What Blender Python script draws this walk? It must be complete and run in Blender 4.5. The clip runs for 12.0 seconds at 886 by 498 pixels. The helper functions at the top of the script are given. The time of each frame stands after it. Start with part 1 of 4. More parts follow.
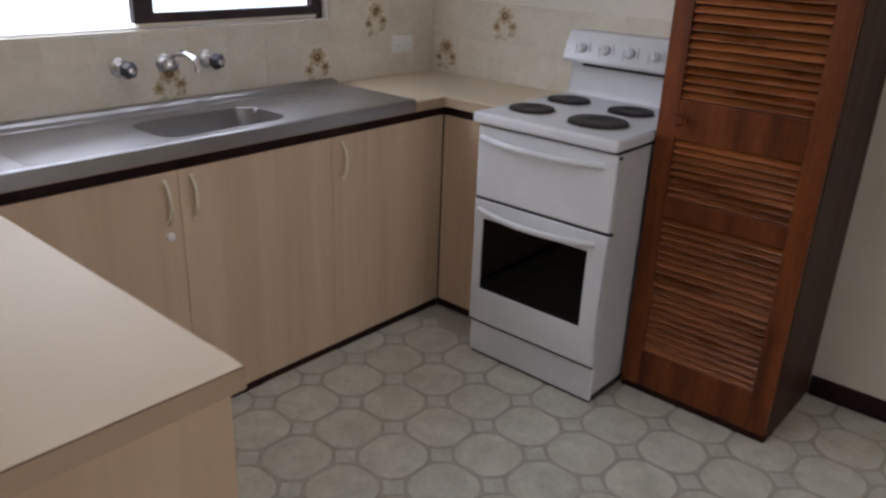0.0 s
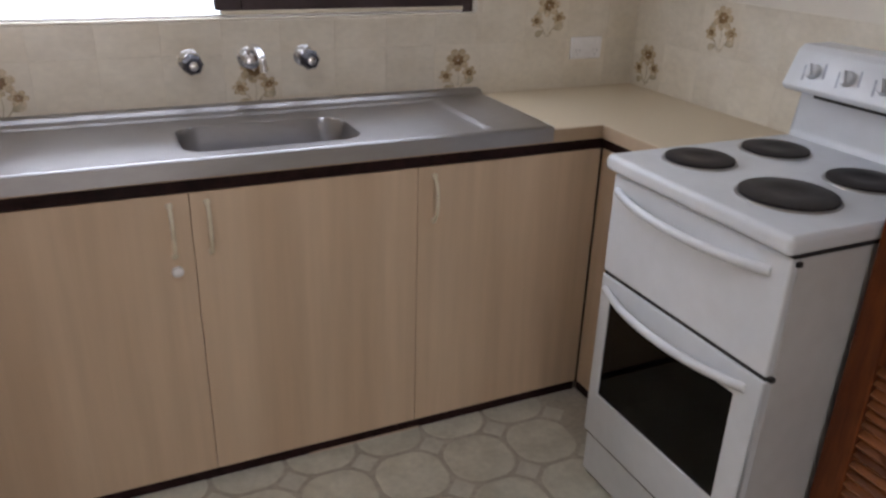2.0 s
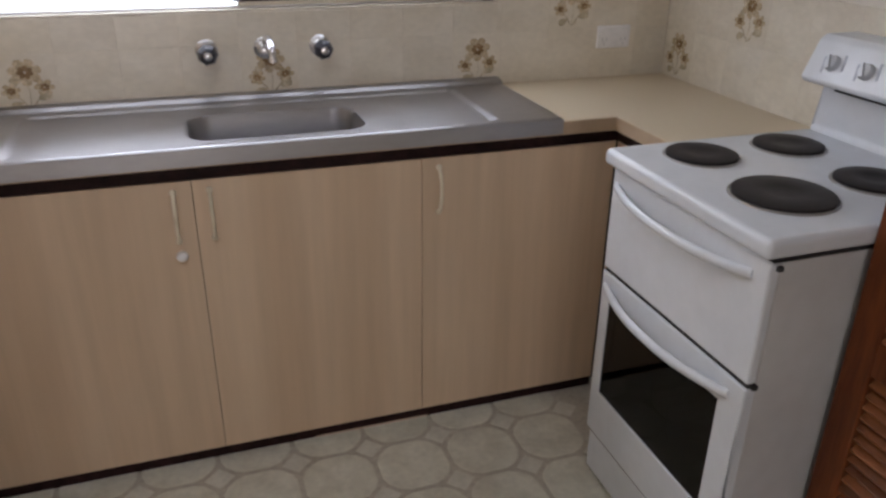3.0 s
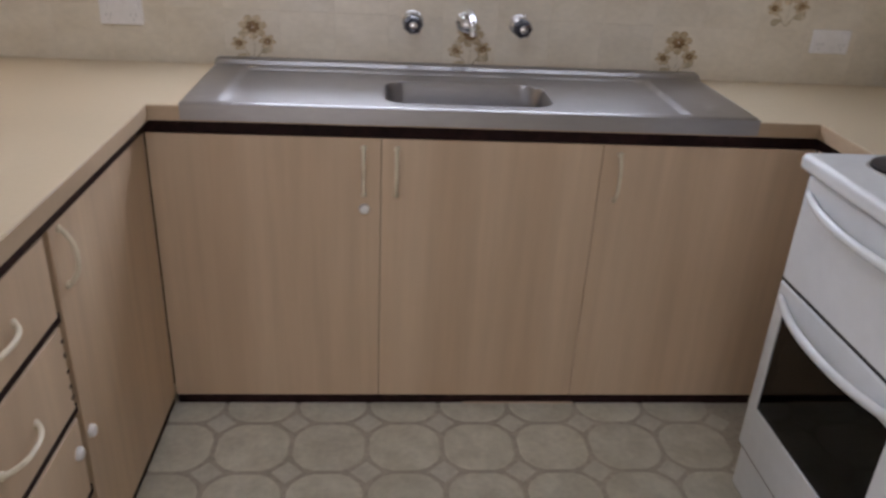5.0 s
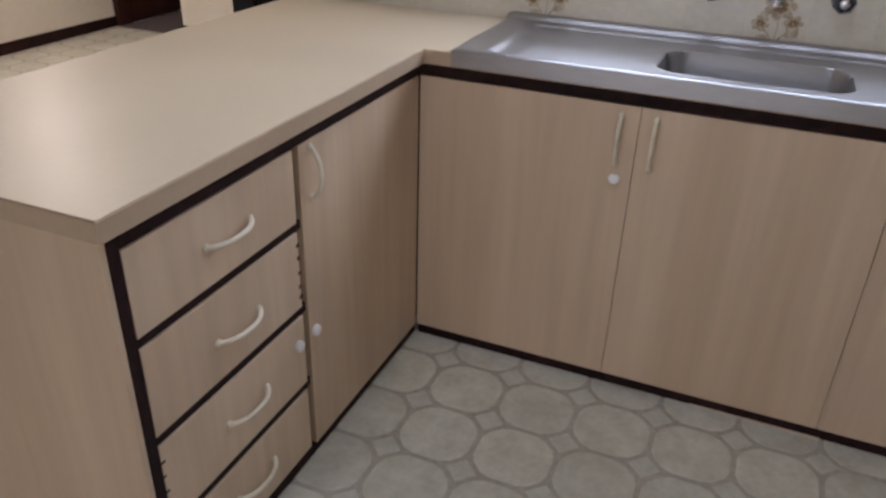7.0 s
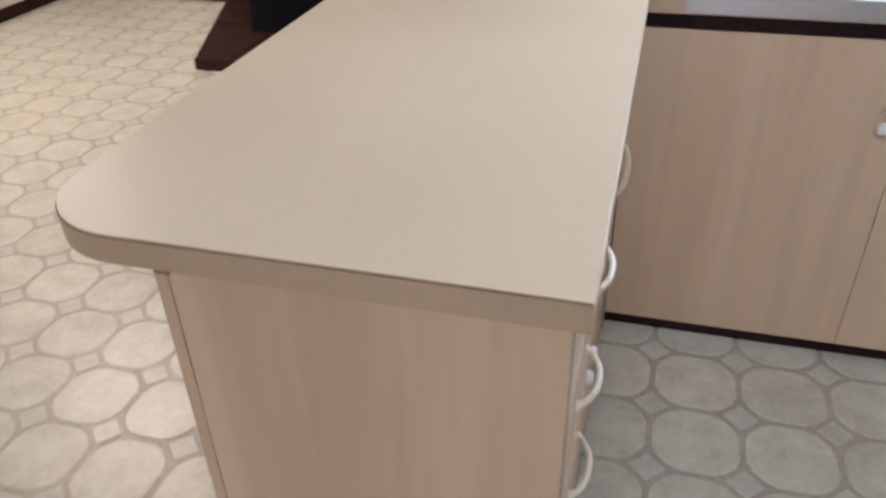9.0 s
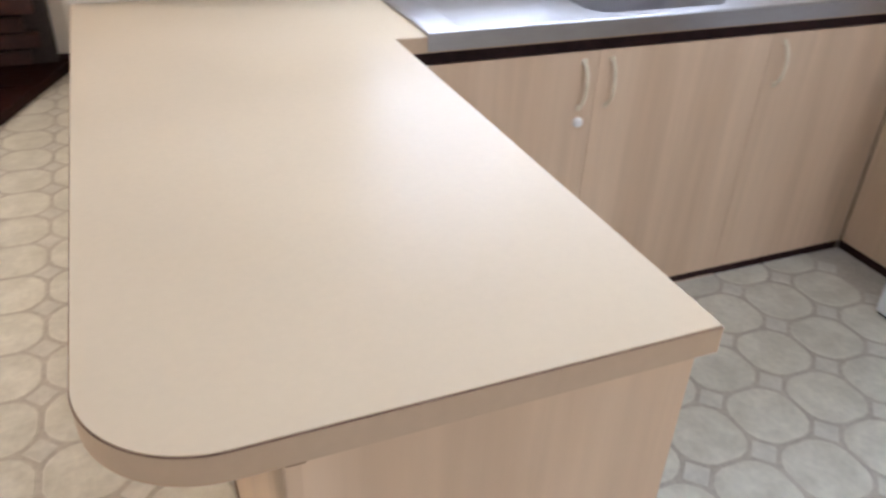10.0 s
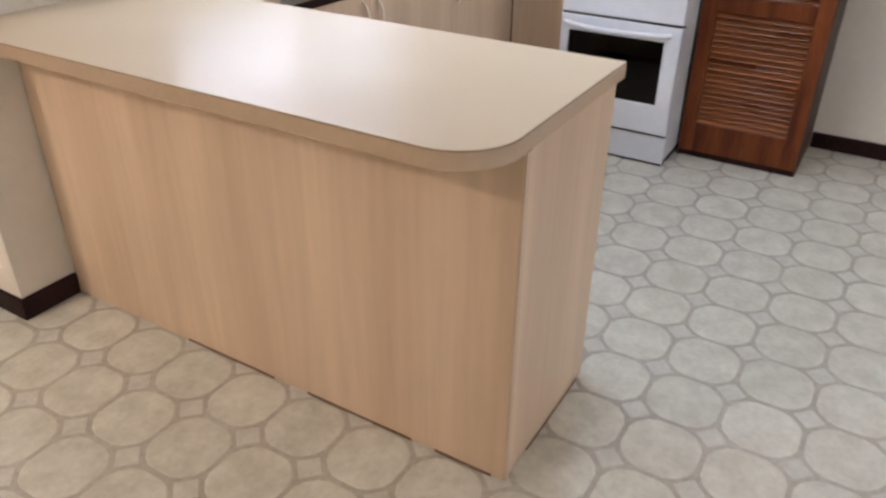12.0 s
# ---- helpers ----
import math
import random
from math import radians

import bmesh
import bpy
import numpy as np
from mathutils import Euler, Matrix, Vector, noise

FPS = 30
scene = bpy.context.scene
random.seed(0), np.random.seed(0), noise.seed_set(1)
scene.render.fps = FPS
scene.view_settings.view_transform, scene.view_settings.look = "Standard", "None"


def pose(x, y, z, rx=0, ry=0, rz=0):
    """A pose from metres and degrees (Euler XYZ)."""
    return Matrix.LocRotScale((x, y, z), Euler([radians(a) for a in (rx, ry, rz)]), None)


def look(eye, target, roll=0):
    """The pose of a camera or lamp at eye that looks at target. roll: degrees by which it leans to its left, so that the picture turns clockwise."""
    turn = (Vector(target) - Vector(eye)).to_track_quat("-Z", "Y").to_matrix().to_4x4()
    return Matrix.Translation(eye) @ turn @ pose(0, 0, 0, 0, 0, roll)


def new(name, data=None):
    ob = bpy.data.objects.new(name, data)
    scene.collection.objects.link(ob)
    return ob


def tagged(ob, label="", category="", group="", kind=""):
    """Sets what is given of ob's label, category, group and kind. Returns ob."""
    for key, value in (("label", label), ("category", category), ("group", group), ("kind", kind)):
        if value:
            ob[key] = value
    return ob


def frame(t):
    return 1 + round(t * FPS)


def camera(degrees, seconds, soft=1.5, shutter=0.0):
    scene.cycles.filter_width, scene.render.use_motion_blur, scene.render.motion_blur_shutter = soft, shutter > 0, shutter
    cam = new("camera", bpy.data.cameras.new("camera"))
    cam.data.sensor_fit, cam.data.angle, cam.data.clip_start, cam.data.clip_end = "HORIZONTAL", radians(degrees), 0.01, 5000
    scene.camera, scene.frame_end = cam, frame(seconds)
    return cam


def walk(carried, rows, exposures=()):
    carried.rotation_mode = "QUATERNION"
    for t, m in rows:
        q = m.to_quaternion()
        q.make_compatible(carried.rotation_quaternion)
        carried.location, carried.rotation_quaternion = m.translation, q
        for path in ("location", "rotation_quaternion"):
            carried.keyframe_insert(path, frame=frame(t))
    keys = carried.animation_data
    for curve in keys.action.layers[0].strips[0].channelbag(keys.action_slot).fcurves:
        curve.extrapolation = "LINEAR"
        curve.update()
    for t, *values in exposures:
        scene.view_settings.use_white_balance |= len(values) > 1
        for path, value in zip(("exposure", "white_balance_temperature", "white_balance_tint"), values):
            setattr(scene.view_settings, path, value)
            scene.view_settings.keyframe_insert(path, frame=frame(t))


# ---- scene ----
# A small laminate kitchen with a peninsula, open to a living area with a wood heater.
# Origin: floor at the inner corner of the peninsula and the sink run; x along the sink wall, y towards it.

# ---- camera and walk ----
cam = camera(60.0, 12.0, soft=2.6, shutter=0.3)
PATH = [
    (0.0, pose(-0.506, -1.943, 1.464, 67.87, -2.07, -48.59)),
    (0.5, pose(-0.216, -1.922, 1.448, 67.53, -1.90, -42.73)),
    (1.0, pose(-0.044, -1.830, 1.415, 67.78, -3.04, -38.19)),
    (1.5, pose(0.228, -1.778, 1.416, 66.97, -2.16, -30.44)),
    (2.0, pose(0.418, -1.756, 1.429, 66.40, -1.65, -24.36)),
    (2.5, pose(0.565, -1.784, 1.448, 65.71, -0.93, -20.65)),
    (4.5, pose(0.633, -1.878, 1.436, 64.33, -1.98, -10.06)),
    (5.0, pose(0.597, -1.875, 1.413, 64.51, -2.73, -3.60)),
    (5.5, pose(0.586, -1.873, 1.415, 63.65, -3.74, 3.59)),
    (6.0, pose(0.734, -1.869, 1.414, 63.04, -2.49, 14.20)),
    (6.5, pose(0.833, -1.840, 1.397, 62.30, -2.27, 22.59)),
    (8.5, pose(0.411, -1.813, 1.372, 58.52, -0.44, 22.76)),
    (9.0, pose(0.047, -1.729, 1.343, 56.94, 1.36, 15.26)),
    (9.5, pose(-0.219, -1.649, 1.397, 56.68, 0.30, -1.82)),
    (10.0, pose(-0.544, -1.640, 1.410, 58.24, -2.26, -22.19)),
    (10.5, pose(-0.794, -1.680, 1.398, 59.17, -0.65, -36.15)),
    (11.0, pose(-1.096, -1.703, 1.406, 58.58, 1.13, -45.04)),
    (11.5, pose(-1.419, -1.651, 1.409, 58.50, -0.05, -53.21)),
    (12.0, pose(-1.674, -1.666, 1.410, 59.70, -0.49, -58.82)),
]
EXPOSURES = [(0.0, -0.73, 6220, 23), (0.6, -0.67, 6220, 23), (1.2, -0.47, 6320, 23), (2.7, -0.60, 6380, 22),
             (4.5, -0.56, 6470, 24), (5.5, -0.57, 6120, 22), (6.5, -0.52, 5970, 22), (8.5, -0.12, 5800, 21),
             (9.5, 0.22, 5790, 21), (10.5, 0.46, 5870, 20), (11.0, 0.45, 5970, 21), (12.0, 0.23, 5960, 22)]
walk(cam, PATH, EXPOSURES)

# ---- measures of the place ----
D = 0.45          # sink wall face
XR = 2.16         # cooker wall face
XC = -0.66        # outer corner of the sink wall
LX = -3.85        # living room far wall
LY = 2.8          # wall behind the heater
BY = -6.2         # wall behind the walker
H = 2.4           # ceiling
WT = 0.12         # wall thickness
WIN = (0.09, 1.540, 1.150, 1.72)

# ---- light ----
world = bpy.data.worlds.new("sky")
scene.world = world
world.use_nodes = True
sky = world.node_tree.nodes.new("ShaderNodeTexSky")
sky.sky_type = "NISHITA"
sky.sun_disc = False
sky.sun_elevation = radians(55)
sky.sun_rotation = radians(90)
world.node_tree.nodes["Background"].inputs["Strength"].default_value = 0.12
world.node_tree.links.new(sky.outputs["Color"], world.node_tree.nodes["Background"].inputs["Color"])

sun = new("sun", bpy.data.lights.new("sun", "SUN"))
sun.data.energy, sun.data.angle, sun.data.color = 2.0, radians(0.6), (1.0, 0.96, 0.9)
sun.matrix_world = look((6, 0, 9), (0, 0, 0))


def area_lamp(name, eye, target, sx, sy, energy, color):
    lamp = new(name, bpy.data.lights.new(name, "AREA"))
    lamp.data.shape, lamp.data.size, lamp.data.size_y = "RECTANGLE", sx, sy
    lamp.data.energy, lamp.data.color = energy, color
    lamp.matrix_world = look(eye, target)
    return lamp


# window daylight and invented rear fill; outside, a glowing backdrop beyond an added roof
area_lamp("window_daylight", (0.81, D + 0.108, 1.43), (0.81, -1.0, 0.25), 1.38, 0.50, 18, (0.82, 0.92, 1.0))
area_lamp("patio_daylight", (-0.05, BY - 0.25, 1.1), (-0.05, 0, 1.0), 1.8, 2.0, 34, (0.98, 0.94, 0.89))
# unseen kitchen ceiling tube, inferred from the shadows under taps and handles
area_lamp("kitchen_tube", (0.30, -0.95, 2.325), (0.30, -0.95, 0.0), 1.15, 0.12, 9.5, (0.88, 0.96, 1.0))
# bulb of the living-room ceiling light
bulb = new("bulb", bpy.data.lights.new("bulb", "POINT"))
bulb.data.energy, bulb.data.color, bulb.data.shadow_soft_size = 79, (1.0, 0.845, 0.675), 0.11
bulb.location = (-2.72, 1.08, 2.2)


# ---- materials ----
def node_mat(name):
    m = bpy.data.materials.new(name)
    m.use_nodes = True
    return m, m.node_tree.nodes, m.node_tree.links, m.node_tree.nodes["Principled BSDF"]


def rgb(c):
    return (c[0], c[1], c[2], 1.0)


def surface(name, dark, light, freq=6.0, stretch=(1, 1, 1), rough=(0.45, 0.6), metal=0.0, fine=60.0, fine_amount=0.12,
            bump=0.0, bump_freq=120.0, spread=0.0, coat=0.0, spec=0.5, low=0.35, high=0.65, bump_stretch=None, detail=5.0):
    """Broad mottling between two colours, fine grain over it, uneven gloss, relief, and a shift from piece to piece."""
    m, n, l, b = node_mat(name)
    tc = n.new("ShaderNodeTexCoord")
    info = n.new("ShaderNodeObjectInfo")
    shift = n.new("ShaderNodeVectorMath")
    shift.operation = "MULTIPLY_ADD"
    l.new(info.outputs["Random"], shift.inputs[0])
    shift.inputs[1].default_value = (17.0, 31.0, 23.0)
    l.new(tc.outputs["Object"], shift.inputs[2])
    mp = n.new("ShaderNodeMapping")
    mp.inputs["Scale"].default_value = stretch
    l.new(shift.outputs[0], mp.inputs["Vector"])
    big = n.new("ShaderNodeTexNoise")
    big.inputs["Scale"].default_value, big.inputs["Detail"].default_value = freq, detail
    l.new(mp.outputs[0], big.inputs["Vector"])
    ramp = n.new("ShaderNodeValToRGB")
    ramp.color_ramp.elements[0].position, ramp.color_ramp.elements[0].color = low, rgb(dark)
    ramp.color_ramp.elements[1].position, ramp.color_ramp.elements[1].color = high, rgb(light)
    l.new(big.outputs["Fac"], ramp.inputs[0])
    small = n.new("ShaderNodeTexNoise")
    small.inputs["Scale"].default_value, small.inputs["Detail"].default_value = fine, 3.0
    l.new(mp.outputs[0], small.inputs["Vector"])
    gain = n.new("ShaderNodeMapRange")
    gain.inputs["From Min"].default_value, gain.inputs["From Max"].default_value = 0.3, 0.7
    gain.inputs["To Min"].default_value, gain.inputs["To Max"].default_value = 1 - fine_amount, 1 + fine_amount
    l.new(small.outputs["Fac"], gain.inputs["Value"])
    hsv = n.new("ShaderNodeHueSaturation")
    l.new(ramp.outputs["Color"], hsv.inputs["Color"])
    piece = n.new("ShaderNodeMapRange")
    piece.inputs["To Min"].default_value, piece.inputs["To Max"].default_value = 1 - spread, 1 + spread
    l.new(info.outputs["Random"], piece.inputs["Value"])
    mul = n.new("ShaderNodeMath")
    mul.operation = "MULTIPLY"
    l.new(gain.outputs[0], mul.inputs[0])
    l.new(piece.outputs[0], mul.inputs[1])
    l.new(mul.outputs[0], hsv.inputs["Value"])
    l.new(hsv.outputs["Color"], b.inputs["Base Color"])
    gloss = n.new("ShaderNodeMapRange")
    gloss.inputs["To Min"].default_value = max(0.04, rough[0] - 0.6 * (rough[1] - rough[0]))
    gloss.inputs["To Max"].default_value = rough[1] + 0.6 * (rough[1] - rough[0])
    l.new(big.outputs["Fac"], gloss.inputs["Value"])
    l.new(gloss.outputs[0], b.inputs["Roughness"])
    b.inputs["Metallic"].default_value = metal
    b.inputs["Specular IOR Level"].default_value = spec
    b.inputs["Coat Weight"].default_value = coat
    b.inputs["Coat Roughness"].default_value = 0.15
    if bump:
        rel = n.new("ShaderNodeTexNoise")
        rel.inputs["Scale"].default_value, rel.inputs["Detail"].default_value = bump_freq, 4.0
        if bump_stretch:
            mp2 = n.new("ShaderNodeMapping")
            mp2.inputs["Scale"].default_value = bump_stretch
            l.new(shift.outputs[0], mp2.inputs["Vector"])
            l.new(mp2.outputs[0], rel.inputs["Vector"])
        else:
            l.new(shift.outputs[0], rel.inputs["Vector"])
        bp = n.new("ShaderNodeBump")
        bp.inputs["Strength"].default_value, bp.inputs["Distance"].default_value = bump, 0.004
        l.new(rel.outputs["Fac"], bp.inputs["Height"])
        l.new(bp.outputs[0], b.inputs["Normal"])
    return m


def glowing(name, color, strength):
    m, n, l, b = node_mat(name)
    b.inputs["Base Color"].default_value = rgb(color)
    b.inputs["Emission Color"].default_value = rgb(color)
    b.inputs["Emission Strength"].default_value = strength
    return m


def glass(name, color, rough=0.02, ior=1.45):
    m, n, l, b = node_mat(name)
    b.inputs["Base Color"].default_value = rgb(color)
    b.inputs["Roughness"].default_value = rough
    b.inputs["Transmission Weight"].default_value = 1.0
    b.inputs["IOR"].default_value = ior
    return m


LAMINATE = surface("beige_woodgrain_laminate", (0.580, 0.426, 0.286), (0.680, 0.518, 0.358), freq=1.5, stretch=(4.2, 4.2, 0.24), rough=(0.36, 0.46),
                   fine=9, fine_amount=0.05, bump=0.015, bump_freq=40, bump_stretch=(6, 6, 0.3), spread=0.025)
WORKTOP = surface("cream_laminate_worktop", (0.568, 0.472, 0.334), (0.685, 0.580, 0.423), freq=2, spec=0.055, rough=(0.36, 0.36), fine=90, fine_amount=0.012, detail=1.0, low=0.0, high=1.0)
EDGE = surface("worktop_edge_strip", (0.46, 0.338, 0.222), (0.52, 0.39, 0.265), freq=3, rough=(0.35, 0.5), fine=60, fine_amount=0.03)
EDGE_LINE = surface("brown_joint_line", (0.15, 0.092, 0.062), (0.25, 0.165, 0.115), freq=14, rough=(0.5, 0.7), spec=0.2)
DARK_TRIM = surface("dark_brown_trim", (0.016, 0.0065, 0.0065), (0.032, 0.0135, 0.0125), freq=9, rough=(0.45, 0.65), fine=60, fine_amount=0.3, bump=0.05, spec=0.13)
CARCASS = surface("dark_carcass", (0.020, 0.012, 0.009), (0.035, 0.022, 0.017), freq=8, rough=(0.6, 0.8), spec=0.15)
STEEL = surface("brushed_stainless_steel", (0.29, 0.284, 0.286), (0.47, 0.460, 0.462), freq=1.6, stretch=(0.7, 2, 2), detail=1.0, low=0.0, high=1.0, rough=(0.31, 0.42), metal=1.0, fine=40,
                fine_amount=0.03)
CHROME = surface("chrome", (0.70, 0.70, 0.72), (0.8, 0.8, 0.82), freq=14, rough=(0.18, 0.26), metal=1.0, fine_amount=0.05)
TAP_GRIP = surface("smoky_tap_grip", (0.02, 0.02, 0.028), (0.05, 0.05, 0.065), freq=20, rough=(0.24, 0.32))
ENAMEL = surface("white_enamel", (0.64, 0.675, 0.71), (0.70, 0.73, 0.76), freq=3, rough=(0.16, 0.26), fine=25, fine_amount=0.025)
# greyer than the enamel: shade on the cooker sides is put into the colour
ENAMEL_SIDE = surface("white_steel_greyed", (0.52, 0.525, 0.525), (0.58, 0.585, 0.58), freq=3, rough=(0.35, 0.5), fine=25, fine_amount=0.03)
CAST_IRON = surface("dark_hotplate_iron", (0.015, 0.0125, 0.0135), (0.029, 0.024, 0.025), freq=16, rough=(0.5, 0.65), fine=80, fine_amount=0.2, bump=0.08, spec=0.38)
RUBBER = surface("black_seal", (0.008, 0.008, 0.010), (0.018, 0.018, 0.02), freq=10, rough=(0.5, 0.7))
OVEN_DARK = surface("oven_lining", (0.008, 0.008, 0.010), (0.018, 0.018, 0.020), freq=6, rough=(0.4, 0.6))
OVEN_GLASS = glass("tinted_oven_glass", (0.035, 0.035, 0.045), 0.03, 1.28)
# grey tint added to dim daylight and its reflection from the sliding pane
TINTED_PANE = glass("grey_tinted_pane", (0.62, 0.63, 0.63), 0.0)
WINDOW_GLASS = glass("window_glass", (0.97, 0.98, 0.98), 0.0)
PRINT_GREY = surface("grey_print", (0.33, 0.37, 0.43), (0.42, 0.46, 0.52), freq=30, rough=(0.4, 0.5))
SLOT_GREY = surface("pale_grey_slots", (0.50, 0.50, 0.50), (0.58, 0.58, 0.58), freq=30, rough=(0.4, 0.5))
CREAM_PLASTIC = surface("cream_plastic_handle", (0.74, 0.66, 0.50), (0.80, 0.73, 0.58), freq=14, rough=(0.25, 0.35), fine_amount=0.05)
WHITE_PLASTIC = surface("white_plastic", (0.80, 0.79, 0.78), (0.86, 0.85, 0.84), freq=14, rough=(0.25, 0.35), fine_amount=0.03)
PAINT = surface("cream_white_wall_paint", (0.735, 0.685, 0.585), (0.79, 0.74, 0.64), freq=1.3, rough=(0.55, 0.7), fine=25, fine_amount=0.02, bump=0.06, bump_freq=180)
CEILING = surface("white_ceiling_paint", (0.76, 0.75, 0.72), (0.80, 0.79, 0.76), freq=1.5, rough=(0.7, 0.8), fine_amount=0.02, bump=0.08, bump_freq=140)
TILE = surface("cream_glazed_tile", (0.70, 0.633, 0.512), (0.76, 0.70, 0.585), freq=7, stretch=(1, 1, 1.6), rough=(0.14, 0.26), fine=45, fine_amount=0.04, spread=0.035,
               bump=0.03, bump_freq=30)
GROUT = surface("pale_grout", (0.67, 0.605, 0.488), (0.73, 0.668, 0.55), freq=25, rough=(0.7, 0.85))
PETAL = surface("tan_flower_print", (0.48, 0.37, 0.23), (0.60, 0.49, 0.33), freq=60, rough=(0.2, 0.3), fine=200, fine_amount=0.25)
FLOWER_EYE = surface("brown_flower_print", (0.20, 0.12, 0.055), (0.31, 0.20, 0.10), freq=60, rough=(0.2, 0.3))
LEAF = surface("olive_leaf_print", (0.45, 0.38, 0.26), (0.54, 0.46, 0.32), freq=60, rough=(0.2, 0.3))
VINYL = surface("cream_vinyl_octagon", (0.585, 0.572, 0.478), (0.715, 0.705, 0.607), freq=13, rough=(0.32, 0.44), spec=0.85, fine=55, fine_amount=0.07, spread=0.05, bump=0.06, bump_freq=70)
VINYL_SQUARE = surface("pale_vinyl_square", (0.56, 0.55, 0.475), (0.66, 0.65, 0.57), freq=18, rough=(0.32, 0.44), spec=0.85, fine=60, fine_amount=0.07)
VINYL_LINE = surface("grey_vinyl_line", (0.425, 0.395, 0.325), (0.515, 0.485, 0.412), freq=9, rough=(0.36, 0.5), spec=0.7, fine=70, fine_amount=0.12, bump=0.05, bump_freq=80)
TIMBER = surface("red_brown_varnished_timber", (0.074, 0.0160, 0.0040), (0.172, 0.044, 0.0100), freq=2.4, stretch=(6, 6, 0.8), rough=(0.34, 0.48), spec=0.28, fine=22,
                 fine_amount=0.18, bump=0.05, bump_freq=50, bump_stretch=(6, 6, 0.5), spread=0.05)
# lighter copy of the timber; light caught by the slats is in the colour
SLAT = surface("red_brown_slat_lit", (0.145, 0.041, 0.0100), (0.30, 0.098, 0.026), freq=2.4, stretch=(6, 0.9, 6), coat=0.2, rough=(0.24, 0.36), fine=22,
               fine_amount=0.18, bump=0.05, bump_freq=50, bump_stretch=(6, 0.5, 6), spread=0.14)
DARK_TIMBER = surface("dark_brown_panel", (0.028, 0.010, 0.007), (0.050, 0.019, 0.012), freq=2.4, stretch=(6, 6, 0.8), rough=(0.4, 0.55), fine=22, fine_amount=0.1, spec=0.2)
BROWN_ALU = surface("brown_aluminium", (0.030, 0.018, 0.020), (0.055, 0.034, 0.036), freq=8, rough=(0.35, 0.5), metal=0.3)
HEARTH = surface("dark_red_hearth_tile", (0.020, 0.0065, 0.005), (0.034, 0.011, 0.008), freq=9, spec=0.12, rough=(0.55, 0.7), fine=50, fine_amount=0.2, spread=0.12, bump=0.1)
BRICK = surface("dark_red_brick", (0.032, 0.011, 0.008), (0.065, 0.024, 0.016), freq=12, rough=(0.7, 0.85), fine=60, fine_amount=0.2, spread=0.25, bump=0.3, bump_freq=60)
MORTAR = surface("dark_mortar", (0.022, 0.016, 0.014), (0.04, 0.03, 0.026), freq=30, rough=(0.8, 0.9))
HEATER_BLACK = surface("black_stove_paint", (0.004, 0.004, 0.0055), (0.008, 0.008, 0.010), freq=10, rough=(0.5, 0.7), bump=0.05, spec=0.18)
CARPET = surface("mauve_brown_carpet", (0.10, 0.075, 0.075), (0.16, 0.12, 0.12), freq=30, rough=(0.9, 1.0), fine=220, fine_amount=0.35, bump=0.4, bump_freq=240)
GRASS = surface("dry_lawn", (0.10, 0.12, 0.05), (0.22, 0.22, 0.10), freq=2, rough=(0.9, 1.0), fine=30, fine_amount=0.4, bump=0.4)
CONCRETE = surface("pale_concrete", (0.42, 0.40, 0.37), (0.52, 0.50, 0.46), freq=3, rough=(0.8, 0.9), fine=40, fine_amount=0.1)
LAMP_GLASS = glowing("opal_lamp_glass", (1.0, 0.86, 0.66), 1.2)
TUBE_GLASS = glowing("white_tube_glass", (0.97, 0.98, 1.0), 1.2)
DAYLIGHT = glowing("glowing_daylight", (0.82, 0.92, 1.0), 5.5)

# ---- building helpers ----
ORIGIN = {}


def thing(name, at, label, category, group="", kind=""):
    ob = new(name)
    ob.location = at
    ob.empty_display_size = 0.1
    ORIGIN[ob] = Vector(at)
    return tagged(ob, label, category, group, kind)


def part(name, bm, material, parent=None, label="", smooth=False):
    """Links a bmesh, in world coordinates, as one mesh object under a thing or a part."""
    at = ORIGIN[parent] if parent else Vector((0, 0, 0))
    bmesh.ops.translate(bm, verts=bm.verts, vec=-at)
    bmesh.ops.recalc_face_normals(bm, faces=bm.faces)
    me = bpy.data.meshes.new(name)
    if smooth:
        for f in bm.faces:
            f.smooth = True
    bm.to_mesh(me)
    bm.free()
    for mt in (material if isinstance(material, (list, tuple)) else [material]):
        me.materials.append(mt)
    ob = new(name, me)
    if smooth:
        me.set_sharp_from_angle(angle=radians(38))
    if parent:
        ob.parent = parent
    ORIGIN[ob] = at
    return tagged(ob, label)


def setting(name, bm, material, label, category):
    return tagged(part(name, bm, material), label, category, kind="structure")


def box(bm, x0, y0, z0, x1, y1, z1, bevel=0.0, seg=2):
    made = bmesh.ops.create_cube(bm, size=1.0)["verts"]
    bmesh.ops.scale(bm, verts=made, vec=(abs(x1 - x0), abs(y1 - y0), abs(z1 - z0)))
    bmesh.ops.translate(bm, verts=made, vec=((x0 + x1) / 2, (y0 + y1) / 2, (z0 + z1) / 2))
    if bevel:
        edges = list({e for v in made for e in v.link_edges})
        bmesh.ops.bevel(bm, geom=edges, offset=bevel, segments=seg, affect="EDGES", profile=0.5)
    return bm


def boxes(*rows, bevel=0.0, seg=2):
    bm = bmesh.new()
    for r in rows:
        box(bm, *r, bevel=bevel, seg=seg)
    return bm


def prism(bm, pts, z0, z1, bevel=0.0):
    lo = [bm.verts.new((x, y, z0)) for x, y in pts]
    hi = [bm.verts.new((x, y, z1)) for x, y in pts]
    top = bm.faces.new(hi)
    bm.faces.new(lo[::-1])
    for i in range(len(pts)):
        j = (i + 1) % len(pts)
        bm.faces.new((lo[i], lo[j], hi[j], hi[i]))
    if bevel:
        bmesh.ops.bevel(bm, geom=list(top.edges), offset=bevel, segments=2, affect="EDGES", profile=0.5)
    return bm


